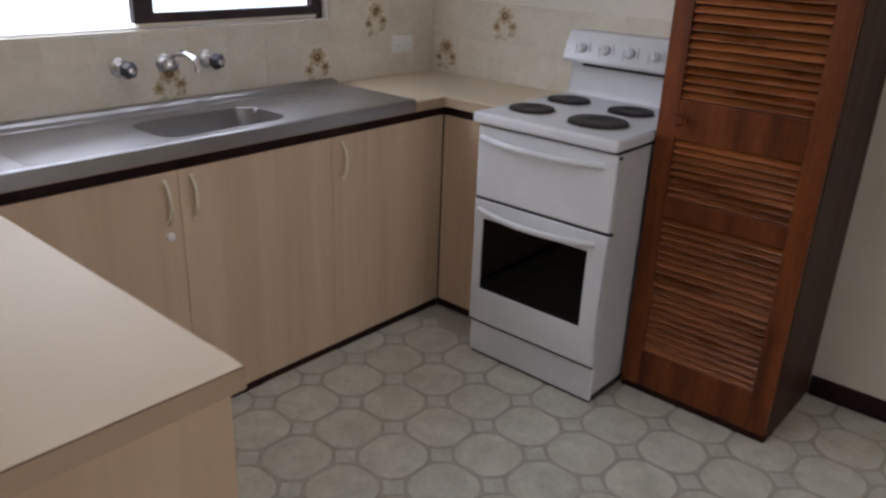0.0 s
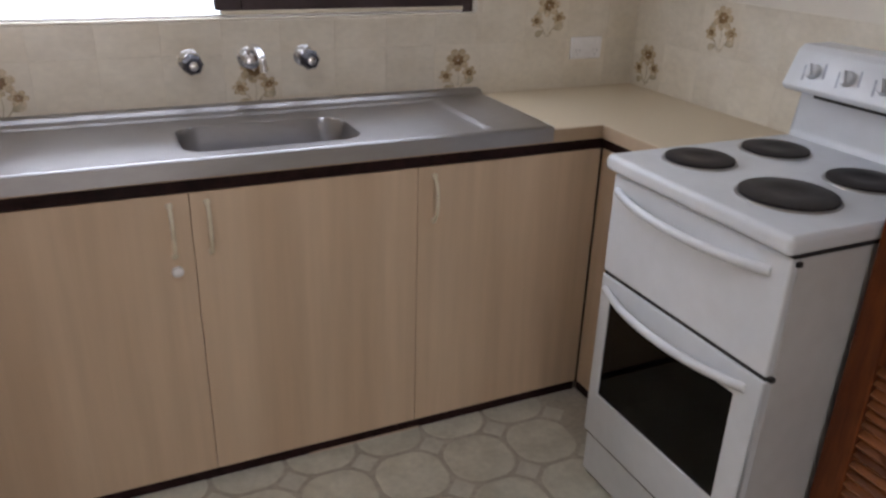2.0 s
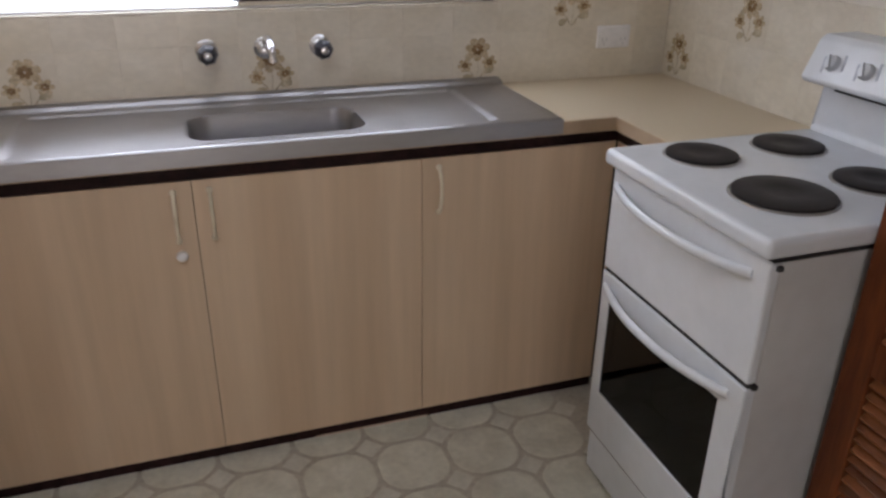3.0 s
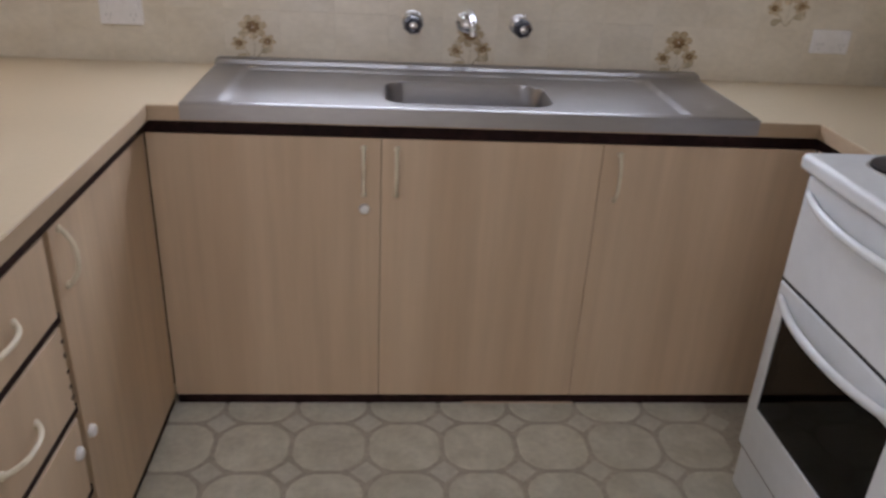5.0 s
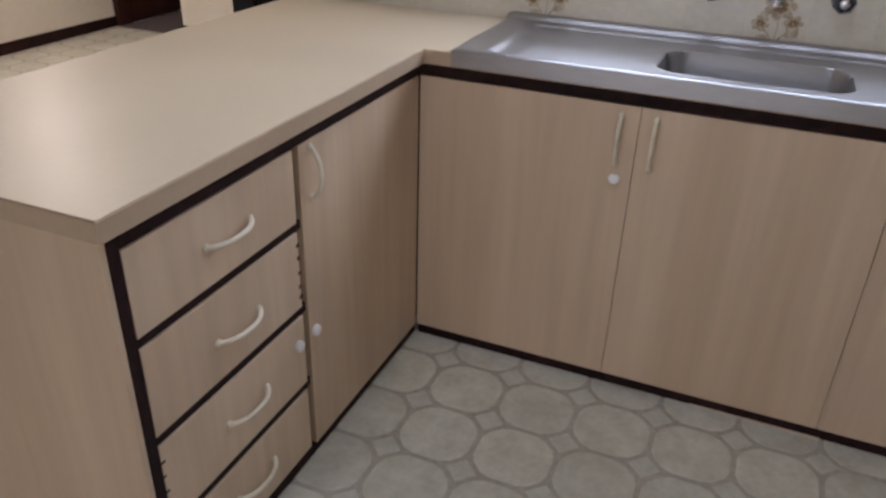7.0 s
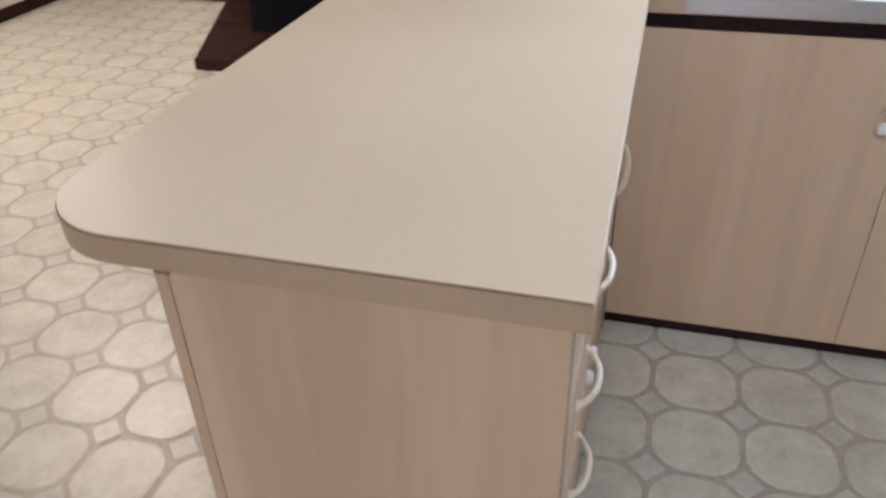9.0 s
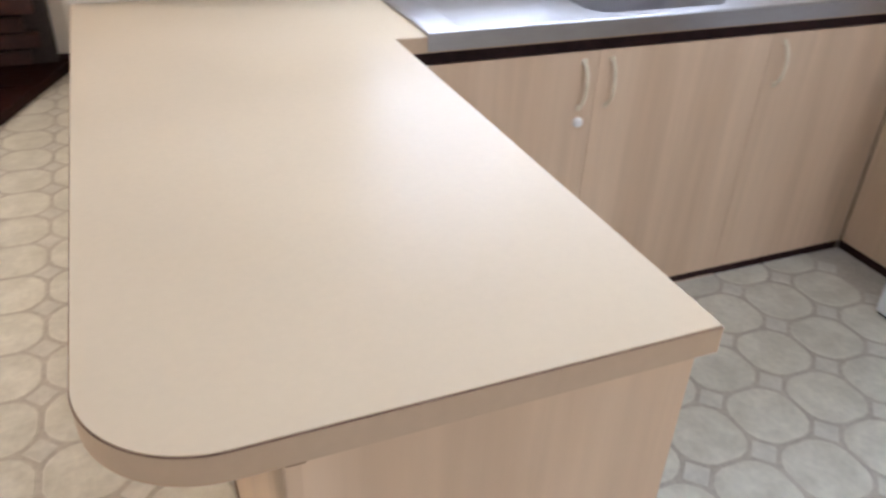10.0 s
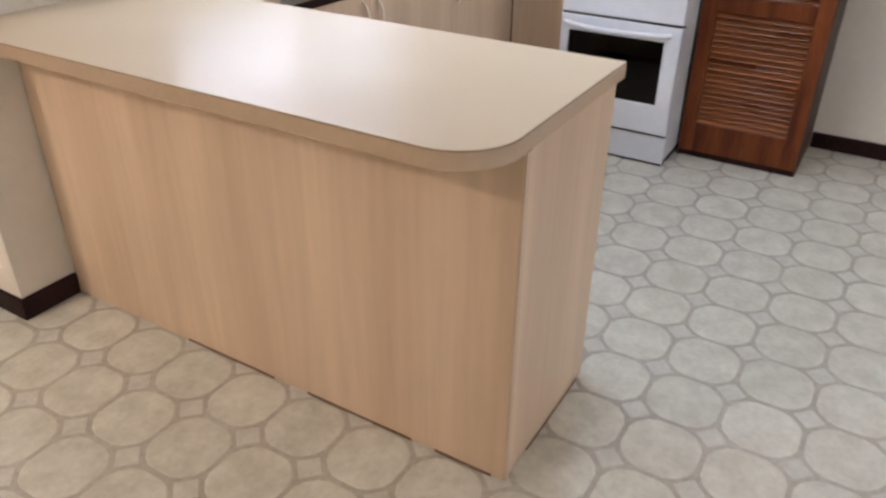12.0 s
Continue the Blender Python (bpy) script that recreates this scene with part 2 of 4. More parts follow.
def tube(bm, pts, radius, seg=8, flat=1.0):
    """A round bar along a line of points; radius may be a list; flat squashes it along the second axis."""
    pts = [Vector(p) for p in pts]
    rad = radius if isinstance(radius, (list, tuple)) else [radius] * len(pts)
    rings = []
    ref = None
    for i, p in enumerate(pts):
        d = (pts[min(i + 1, len(pts) - 1)] - pts[max(i - 1, 0)]).normalized()
        if ref is None:
            ref = d.orthogonal().normalized() if abs(d.z) > 0.9 else Vector((0, 0, 1))
        u = (ref - d * ref.dot(d)).normalized()
        w = d.cross(u)
        ref = u
        rings.append([bm.verts.new(p + (u * math.cos(a) + w * math.sin(a) * flat) * rad[i]) for a in (2 * math.pi * k / seg for k in range(seg))])
    for a, b in zip(rings, rings[1:]):
        for k in range(seg):
            bm.faces.new((a[k], a[(k + 1) % seg], b[(k + 1) % seg], b[k]))
    bm.faces.new(rings[0][::-1])
    bm.faces.new(rings[-1])
    return bm


def lathe(bm, profile, m, seg=24):
    """Turns a profile of (radius, height) round the local z of the matrix m."""
    rings = []
    for r, h in profile:
        r = max(r, 0.0004)
        rings.append([bm.verts.new(m @ Vector((r * math.cos(2 * math.pi * k / seg), r * math.sin(2 * math.pi * k / seg), h))) for k in range(seg)])
    for a, b in zip(rings, rings[1:]):
        for k in range(seg):
            bm.faces.new((a[k], a[(k + 1) % seg], b[(k + 1) % seg], b[k]))
    bm.faces.new(rings[0][::-1])
    bm.faces.new(rings[-1])
    return bm


def arc(p, q, out, bulge, n=12, power=2.0):
    """Points of a bowed bar from p to q that stands off along out."""
    p, q, out = Vector(p), Vector(q), Vector(out)
    return [p.lerp(q, i / n) + out * bulge * (1 - abs(2 * i / n - 1) ** power) for i in range(n + 1)]


# ---- shell ----
x0, x1, z0, z1 = WIN
DY = (-1.20, 1.10)    # added glazed door, along x, in the unseen wall behind
setting("wall_north", boxes((XC, D, 0, x0, D + WT, H), (x1, D, 0, XR, D + WT, H), (x0, D, 0, x1, D + WT, z0), (x0, D, z1, x1, D + WT, H)), PAINT,
        "cream painted kitchen wall with a window above the sink", "wall")
setting("wall_east", boxes((XR, BY - WT, 0, XR + WT, D + WT, H)), PAINT, "cream painted wall behind the cooker and pantry", "wall")
setting("wall_south", boxes((LX, BY - WT, 0, DY[0], BY, H), (DY[1], BY - WT, 0, XR, BY, H), (DY[0], BY - WT, 2.1, DY[1], BY, H)), PAINT,
        "unseen cream painted wall with an added glazed door", "wall")
setting("wall_west", boxes((LX - WT, BY - WT, 0, LX, 5.0, H)), PAINT, "cream painted living room wall with dark skirting", "wall")
setting("wall_return", boxes((XC, D + WT, 0, XC + WT, LY, H)), PAINT, "cream painted wall returning from the kitchen corner", "wall")
setting("wall_hearth", boxes((-3.2, LY, 0, XC + WT, LY + WT, H), (LX, LY, 2.05, -3.2, LY + WT, H)), PAINT, "cream painted wall behind the wood heater", "wall")
setting("wall_hall", boxes((-3.2, LY + WT, 0, -3.2 + WT, 5.0, H), (LX, 5.0, 0, -3.2 + WT, 5.0 + WT, H)), PAINT, "plain hallway walls in shade", "wall")
setting("ceiling", boxes((LX - WT, BY - WT, H, XR + WT, D + WT, H + 0.1), (LX - WT, D + WT, H, XC + WT, 5.0 + WT, H + 0.1)), CEILING, "flat white painted ceiling", "ceiling")
setting("roof", boxes((LX - 0.6, BY - 0.6, H + 0.12, XR + 0.6, D + 0.5, H + 0.2), (LX - 0.6, D + 0.5, H + 0.12, XC + 0.6, 5.6, H + 0.2)), CONCRETE, "flat roof over the house", "roof")

# dark skirting boards
sk = 0.075
skirting = boxes((XR - 0.014, BY, 0, XR, -1.408, sk), (XC - 0.012, D - 0.012, 0, -0.476, D, sk), (XC - 0.012, D, 0, XC, LY - 0.012, sk),
                 (-3.2, LY - 0.012, 0, XC, LY, sk), (LX, BY, 0, LX + 0.014, LY, sk), bevel=0.003)
setting("baseboard", skirting, DARK_TRIM, "dark brown timber skirting board along the walls", "skirting")
setting("door_frame", boxes((LX, LY - 0.01, 0, LX + 0.05, LY + WT + 0.01, 2.05), (LX, LY - 0.01, 2.05, -3.2, LY + WT + 0.01, 2.1), bevel=0.004),
        DARK_TIMBER, "dark timber frame of the hallway doorway", "door frame")

# added dark leaf that covers the lit hallway wall, for the shade in there
dark_leaf = thing("hall_dark_leaf", (LX + 0.03, LY + 0.5, 0), "dark door-shaped panel added to keep the hallway opening in shade", "door", kind="structure")
leaf = part("door_leaf", boxes((LX + 0.006, LY + 0.14, 0.012, LX + 0.044, LY + 0.94, 2.03), bevel=0.003), DARK_TIMBER, dark_leaf)
part("door_handle", lathe(bmesh.new(), [(0.026, -0.001), (0.026, 0.006), (0.010, 0.010), (0.010, 0.035), (0.026, 0.045), (0.024, 0.062), (0.010, 0.068)],
                          Matrix.Translation((LX + 0.044, LY + 0.87, 1.0)) @ Matrix.Rotation(radians(90), 4, "Y"), 20), BROWN_ALU, leaf, "bronze knob on the added panel", smooth=True)

# ground outside
gbm = bmesh.new()
box(gbm, -60, -60, -0.30, 60, 60, -0.16)
setting("ground", gbm, GRASS, "dry lawn around the house", "ground")
setting("foundation", boxes((LX - WT, BY - WT, -0.16, XR + WT, D + WT, -0.012), (LX - WT, D + WT, -0.16, XC + WT, 5.0 + WT, -0.012)), CONCRETE, "concrete slab under the house", "slab")

# added slab that blocks high daylight, so window reflections fade with height
setting("verandah_roof", boxes((XC + WT + 0.01, D + WT + 0.01, 2.20, 6.0, 2.72, 2.26)), DARK_TIMBER, "unseen dark roof added outside the window to cut high daylight", "verandah roof")
setting("paving", boxes((XC + WT + 0.01, D + WT + 0.01, -0.16, 6.0, 4.0, -0.10)), CONCRETE, "pale concrete paving outside the kitchen window", "paving")
# emissive sheet in place of the overexposed view outside
setting("backdrop", boxes((-15, 9.9, -0.16, 17, 9.95, 8.0)), DAYLIGHT, "glowing sheet standing in for daylight at the far end of the yard", "backdrop")

# ---- kitchen window ----
win = thing("window_1", (0.81, D, z0), "brown aluminium sliding window above the sink, glaring with daylight", "window", kind="structure")
fd0, fd1 = D + 0.03, D + 0.085
part("window_frame", boxes((x0, fd0, z0, x0 + 0.035, fd1, z1), (x1 - 0.035, fd0, z0, x1, fd1, z1), (x0 + 0.035, fd0, z1 - 0.035, x1 - 0.035, fd1, z1), bevel=0.003), BROWN_ALU, win)
# white stands for the glare that washes out the track
part("track", boxes((x0 + 0.035, fd0, z0, x1 - 0.035, fd1, z0 + 0.008), bevel=0.002), WHITE_PLASTIC, win, "sliding track, coloured white for the window glare")
xm = 0.79
sb0 = z0 + 0.020
part("sash_upstand", boxes((xm - 0.02, fd0 - 0.008, z0 + 0.008, x1 - 0.036, fd0 + 0.02, sb0), bevel=0.002), TILE, win, "cream sill upstand under the sash")
part("sliding_sash", boxes((xm - 0.035, fd0 - 0.012, sb0, xm + 0.035, fd0 + 0.02, z1 - 0.035), (x1 - 0.06, fd0 - 0.01, sb0, x1 - 0.036, fd0 + 0.02, z1 - 0.035),
                           (xm + 0.035, fd0 - 0.012, sb0, x1 - 0.06, fd0 + 0.02, sb0 + 0.032), (xm + 0.035, fd0 - 0.012, z1 - 0.065, x1 - 0.06, fd0 + 0.02, z1 - 0.035), bevel=0.003),
     BROWN_ALU, win, "brown aluminium sash")
for name, a, b, y, gl in (("fixed_pane", x0 + 0.03, xm, fd0 + 0.035, WINDOW_GLASS), ("sliding_pane", xm + 0.03, x1 - 0.05, fd0 + 0.004, TINTED_PANE)):
    pane = part(name, boxes((a, y, z0 + 0.012, b, y + 0.004, z1 - 0.03)), gl, win, "glass pane")
    pane.visible_shadow = False
part("window_sill", boxes((x0, D - 0.004, z0 - 0.004, x1, D + 0.03, z0 + 0.002), bevel=0.001), TILE, win, "tiled sill edge")


# invented opening behind the camera that gives the rear fill a source
patio = thing("added_rear_door", ((DY[0] + DY[1]) / 2, BY, 0), "added glazed sliding door, unseen, as the source of the rear fill", "patio door", kind="structure")
for a, b in ((DY[0], -0.03), (-0.07, DY[1])):
    leaf = part("door_leaf", boxes((a, BY - 0.08, 0, a + 0.05, BY - 0.04, 2.1), (b - 0.05, BY - 0.08, 0, b, BY - 0.04, 2.1), (a + 0.05, BY - 0.08, 0, b - 0.05, BY - 0.04, 0.07),
                                (a + 0.05, BY - 0.08, 2.03, b - 0.05, BY - 0.04, 2.1), bevel=0.003), BROWN_ALU, patio)
    if a > DY[0]:
        leaf.location.y = -0.045
    pane = part("pane", boxes((a + 0.045, BY - 0.062, 0.06, b - 0.045, BY - 0.058, 2.04)), WINDOW_GLASS, leaf)
    pane.visible_shadow = False

# ---- base cabinets ----
ZT, ZR0, ZR1 = 0.86, 0.826, 0.857       # worktop underside, dark rail
KICK = 0.032


def d_handle(parent, face, centre, length, axis, label="cream plastic bow handle"):
    """A slim bow handle on a door or drawer; face is the outward direction, axis the way it runs."""
    c, out, ax = Vector(centre), Vector(face), Vector(axis)
    p, q = c - ax * length / 2, c + ax * length / 2
    pts = [p] + [v + out * 0.004 for v in arc(p, q, out, 0.023, 12, 2.6)] + [q]
    bm = tube(bmesh.new(), pts, [0.0058] + [0.0050] * 13 + [0.0058], 8)
    for e in (p, q):
        lathe(bm, [(0.0085, -0.001), (0.0085, 0.003), (0.006, 0.006)], Matrix.Translation(e) @ out.to_track_quat("Z", "Y").to_matrix().to_4x4(), 12)
    return part("handle", bm, CREAM_PLASTIC, parent, label, smooth=True)


def child_catch(parent, at, face):
    bm = bmesh.new()
    m = Matrix.Translation(at) @ Vector(face).to_track_quat("Z", "Y").to_matrix().to_4x4()
    lathe(bm, [(0.014, -0.001), (0.0145, 0.004), (0.012, 0.010), (0.006, 0.013)], m, 18)
    return part("catch_knob", bm, WHITE_PLASTIC, parent, "round white safety catch", smooth=True)


sink_unit = thing("sink_cabinet", (0.87, 0.2, 0), "beige woodgrain base cabinet under the sink with three doors", "kitchen cabinet")
part("body", boxes((0.0, 0.016, KICK, 1.736, D, 0.72), (0.0, 0.016, 0.72, 0.575, D, ZT), (1.060, 0.016, 0.72, 1.736, D, ZT)), CARCASS, sink_unit, "dark carcass")
part("kickboard", boxes((0.006, 0.006, 0, 1.732, 0.03, KICK)), DARK_TRIM, sink_unit, "dark brown kickboard")
part("worn_edge", boxes((0.84, 0.0035, 0.0015, 1.18, 0.0058, 0.0055), bevel=0.0008), LAMINATE, sink_unit, "bare worn edge along the kickboard")
part("rail", boxes((0.0, -0.004, ZR0, 1.736, 0.016, ZR1 + 0.002), bevel=0.002), DARK_TRIM, sink_unit, "dark brown rail under the worktop")
for a, b, hx in ((0.004, 0.5868, 0.543), (0.5882, 1.1608, 0.627), (1.1622, 1.732, 1.208)):
    door = part("door", boxes((a, -0.002, KICK + 0.004, b, 0.015, ZR0 - 0.002), bevel=0.0015), LAMINATE, sink_unit)
    d_handle(door, (0, -1, 0), (hx, -0.002, 0.735), 0.125, (0, 0, 1))
    if hx == 0.543:
        child_catch(door, (hx + 0.002, -0.002, 0.632), (0, -1, 0))
part("corner_strip", boxes((1.7335, -0.004, KICK, 1.736, 0.0, ZR0)), DARK_TRIM, sink_unit, "dark joint in the corner")

corner_unit = thing("corner_cabinet", (1.95, -0.16, 0), "narrow beige woodgrain filler cabinet beside the cooker", "kitchen cabinet")
part("body", boxes((1.753, -0.322, KICK, XR, 0.014, ZT)), CARCASS, corner_unit, "dark carcass")
part("door", boxes((1.736, -0.325, KICK + 0.004, 1.752, -0.0045, ZR0 - 0.002), bevel=0.0015), LAMINATE, corner_unit)
part("kickboard", boxes((1.743, -0.322, 0, 1.756, 0.005, KICK)), DARK_TRIM, corner_unit, "dark brown kickboard")
part("rail", boxes((1.732, -0.325, ZR0, 1.752, -0.005, ZR1 + 0.002), bevel=0.002), DARK_TRIM, corner_unit, "dark brown rail under the worktop")

WB, LP = -0.473, -1.122
pen = thing("peninsula_cabinet", (-0.25, -0.55, 0), "beige woodgrain peninsula cabinet with four drawers and a door", "kitchen cabinet")
part("body", boxes((WB + 0.017, LP + 0.017, KICK, -0.016, D - 0.002, ZT)), CARCASS, pen, "dark carcass")
part("end_core", boxes((WB + 0.017, LP + 0.0125, KICK, -0.017, LP + 0.017, ZT)), CARCASS, pen)
part("back_panel", boxes((WB, LP, 0.0, WB + 0.016, D - 0.002, ZT), bevel=0.001), LAMINATE, pen, "beige woodgrain back panel")
part("end_panel", boxes((WB + 0.017, LP - 0.001, 0.0, 0.0045, LP + 0.012, ZT), bevel=0.001), LAMINATE, pen, "beige woodgrain end panel")
part("corner_bead", boxes((WB + 0.002, LP - 0.004, 0.0, WB + 0.018, LP - 0.001, ZT)), LAMINATE, pen, "thin cover strip on the corner")
# dark block paints in the shadowy notch where the strip stops short
part("corner_gap", boxes((WB + 0.003, LP - 0.0052, ZT - 0.008, WB + 0.022, LP - 0.0008, ZT + 0.0015)), EDGE_LINE, pen, "dark block for the gap and its shade above the cover strip")
for ya, yb in ((-1.09, -0.93), (-0.86, -0.52), (-0.40, -0.06)):
    part("floor_joint", boxes((WB - 0.004, ya, 0.0, WB - 0.0005, yb, 0.007), bevel=0.001), EDGE_LINE, pen, "dark gap along the floor")
part("floor_joint", boxes((WB + 0.12, LP - 0.0045, 0.0, -0.03, LP - 0.0015, 0.006), bevel=0.001), EDGE_LINE, pen, "dark gap along the floor")
part("edge_strip", boxes((-0.016, LP + 0.013, 0, 0.004, LP + 0.038, ZT - 0.003), bevel=0.0015), DARK_TRIM, pen, "dark brown upright edge")
part("kickboard", boxes((-0.03, LP + 0.038, 0, -0.006, 0.006, KICK)), DARK_TRIM, pen, "dark brown kickboard")
part("rail", boxes((-0.016, LP + 0.038, ZR0, 0.004, -0.004, ZR1 + 0.002), bevel=0.002), DARK_TRIM, pen, "dark brown rail under the worktop")
for i, (a, b) in enumerate(((0.660, 0.822), (0.454, 0.638), (0.246, 0.430), (0.045, 0.222))):
    dr = part("drawer_front", boxes((-0.015, -1.082, a, 0.002, -0.615, b), bevel=0.0015), LAMINATE, pen)
    d_handle(dr, (1, 0, 0), (0.002, -0.834, (0.739, 0.537, 0.340, 0.135)[i]), 0.130, (0, 1, 0))
    if i == 2:
        child_catch(dr, (0.002, -0.642, 0.364), (1, 0, 0))
    if i in (1, 2):
        rng = random.Random(5 + i)
        for k in range(5):
            zc = a + 0.02 + k * 0.032 + rng.uniform(-0.006, 0.006)
            yc = -0.619 if i == 1 else -1.080
            part("chip", boxes((0.0015, yc - 0.004, zc, 0.0028, yc + rng.uniform(0.003, 0.008), zc + rng.uniform(0.004, 0.011))), DARK_TRIM, dr, "dark chip in the worn edge")
for za, zb in ((0.6395, 0.6585), (0.4315, 0.4525), (0.2235, 0.2445)):
    part("divider_rail", boxes((-0.0155, -1.082, za, -0.003, -0.596, zb)), DARK_TRIM, pen, "dark rail between the drawers")
door = part("door", boxes((-0.015, -0.593, KICK + 0.004, 0.002, -0.0045, ZR0 - 0.002), bevel=0.0015), LAMINATE, pen)
d_handle(door, (1, 0, 0), (0.002, -0.553, 0.752), 0.115, (0, 0, 1))
child_catch(door, (0.002, -0.571, 0.364), (1, 0, 0))

# ---- worktop ----
OV = 0.022
R = 0.13
ye, xe = -1.133, -0.647
rounded = [(xe + R - R * math.sin(a), ye + R - R * math.cos(a)) for a in (math.pi / 2 * k / 20 for k in range(20, -1, -1))]
bx0, bx1, by0, by1 = 0.585, 1.045, 0.040, 0.290
top_bm = bmesh.new()
prism(top_bm, [(xe, D)] + rounded + [(OV, ye), (OV, -OV), (bx0, -OV), (bx0, D)], ZT + 0.002, 0.9)
prism(top_bm, [(bx0, -OV), (bx1, -OV), (bx1, by0), (bx0, by0)], ZT + 0.002, 0.898)
prism(top_bm, [(bx0, by1), (bx1, by1), (bx1, D), (bx0, D)], ZT + 0.002, 0.898)
prism(top_bm, [(bx1, -OV), (1.736 - OV, -OV), (1.736 - OV, -0.325), (XR, -0.325), (XR, D), (bx1, D)], ZT + 0.002, 0.9)
top = thing("worktop", (0.4, 0.2, ZT), "cream laminate worktop with a rounded peninsula end", "worktop")
part("slab", top_bm, WORKTOP, top)


def edge_band(path, out, za, zb):
    """A thin edging strip along the rim of the worktop."""
    pts = [Vector(p) for p in path]
    side = []
    for i, p in enumerate(pts):
        d0 = (p - pts[i - 1]).normalized() if i else (pts[1] - p).normalized()
        d1 = (pts[i + 1] - p).normalized() if i < len(pts) - 1 else d0
        n0, n1 = Vector((d0.y, -d0.x)), Vector((d1.y, -d1.x))
        n = (n0 + n1).normalized()
        side.append(p - n * out / max(n.dot(n0), 0.3) * -1)
    bm = bmesh.new()
    rows = [[bm.verts.new((p.x, p.y, z)) for p in line] for line, z in ((pts, za), (side, za), (side, zb - 0.001), (pts, zb))]
    for r in range(4):
        u, v = rows[r], rows[(r + 1) % 4]
        for i in range(len(pts) - 1):
            bm.faces.new((u[i], u[i + 1], v[i + 1], v[i]))
    return bm


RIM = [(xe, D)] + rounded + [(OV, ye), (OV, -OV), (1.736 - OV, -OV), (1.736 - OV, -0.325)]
part("edge_strip", edge_band(RIM, 0.0016, ZT + 0.002, 0.8978), EDGE, top, "laminate edge strip, darker and browner than the worktop", smooth=True)
part("joint_line", edge_band(RIM[:-3], 0.0019, 0.8972, 0.8984), EDGE_LINE, top, "thin dark joint line along the worktop rim", smooth=True)

# ---- sink ----
sx0, sx1, sy0, sy1 = 0.100, 1.550, -OV - 0.005, D - 0.008


def sink_height(x, y):
    u, v = abs(x - (bx0 + bx1) / 2) - (bx1 - bx0) / 2 + 0.07, abs(y - (by0 + by1) / 2) - (by1 - by0) / 2 + 0.07
    sd = math.hypot(max(u, 0), max(v, 0)) + min(max(u, v), 0) - 0.062
    s = min(max((-sd) / 0.022, 0), 1)
    z = 0.9035 - (s * s * (3 - 2 * s)) * 0.150
    if sd < -0.022:
        z -= 0.014 * min(1, (-sd - 0.022) / 0.09)
    e = min(x - sx0, sx1 - x, y - sy0)
    dish = min((x - sx0 - 0.085) * 0.6, (sx1 - x - 0.17) * 0.6, y - sy0 - 0.022, sy1 - 0.065 - y)
    rim = min(max(dish / 0.016, 0), 1)
    z += 0.0065 * (1 - rim * rim * (3 - 2 * rim))
    if e < 0.006:
        z -= 0.004 * (1 - e / 0.006)
    back = min(max((y - (sy1 - 0.05)) / 0.03, 0), 1)
    z += 0.014 * back * back * (3 - 2 * back)
    if (x < bx0 - 0.09 or x > bx1 + 0.09) and 0.03 < y < sy1 - 0.07:
        z += 0.0005 * math.cos((x - 0.1) * 2 * math.pi / 0.09)
    return z


nx, ny = 246, 77
sink_bm = bmesh.new()
grid = [[sink_bm.verts.new((sx0 + (sx1 - sx0) * i / nx, sy0 + (sy1 - sy0) * j / ny, sink_height(sx0 + (sx1 - sx0) * i / nx, sy0 + (sy1 - sy0) * j / ny))) for j in range(ny + 1)] for i in range(nx + 1)]
for i in range(nx):
    for j in range(ny):
        sink_bm.faces.new((grid[i][j], grid[i + 1][j], grid[i + 1][j + 1], grid[i][j + 1]))
border = [grid[i][0] for i in range(nx + 1)] + [grid[nx][j] for j in range(1, ny + 1)] + [grid[i][ny] for i in range(nx - 1, -1, -1)] + [grid[0][j] for j in range(ny - 1, 0, -1)]
drop = [sink_bm.verts.new((v.co.x, v.co.y, 0.866 if v.co.y < -0.024 else 0.9005)) for v in border]
for k in range(len(border)):
    q = (k + 1) % len(border)
    sink_bm.faces.new((border[k], border[q], drop[q], drop[k]))
sink = thing("sink", (0.83, 0.2, 0.9), "brushed stainless steel sink with a single bowl and two drainers", "sink")
part("tray", sink_bm, STEEL, sink, smooth=True)
part("waste", lathe(bmesh.new(), [(0.044, 0.0), (0.044, 0.003), (0.036, 0.0045), (0.030, 0.002), (0.012, 0.001), (0.011, 0.006), (0.004, 0.007)],
                    Matrix.Translation((0.815, 0.165, 0.7455)), 28), CHROME, sink, "chrome waste outlet", smooth=True)

# ---- wall taps ----
def wall_tap(x, name, label):
    t = thing(name, (x, D - 0.006, 1.05), label, "tap", "taps above the sink")
    m = Matrix.Translation((x, D - 0.006, 1.045)) @ Matrix.Rotation(radians(90), 4, "X")
    part("flange", lathe(bmesh.new(), [(0.030, -0.004), (0.030, 0.002), (0.025, 0.008), (0.016, 0.012), (0.0145, 0.030), (0.018, 0.034), (0.018, 0.046), (0.012, 0.050)], m, 28), CHROME, t, smooth=True)
    grip = part("grip", lathe(bmesh.new(), [(0.012, 0.049), (0.026, 0.054), (0.029, 0.062), (0.028, 0.072), (0.021, 0.086), (0.012, 0.092)], m, 7), TAP_GRIP, t, "smoky faceted tap grip")
    part("cap", lathe(bmesh.new(), [(0.012, 0.0915), (0.012, 0.095), (0.006, 0.097)], m, 16), CHROME, grip, "chrome button", smooth=True)
    return t


wall_tap(0.671, "hot_tap", "chrome wall tap with a smoky faceted grip, above the sink")
wall_tap(0.987, "cold_tap", "chrome wall tap with a smoky faceted grip, above the sink")
spout = thing("sink_spout", (0.829, D - 0.006, 1.05), "chrome swivel spout on the tiles above the sink", "spout", "taps above the sink")
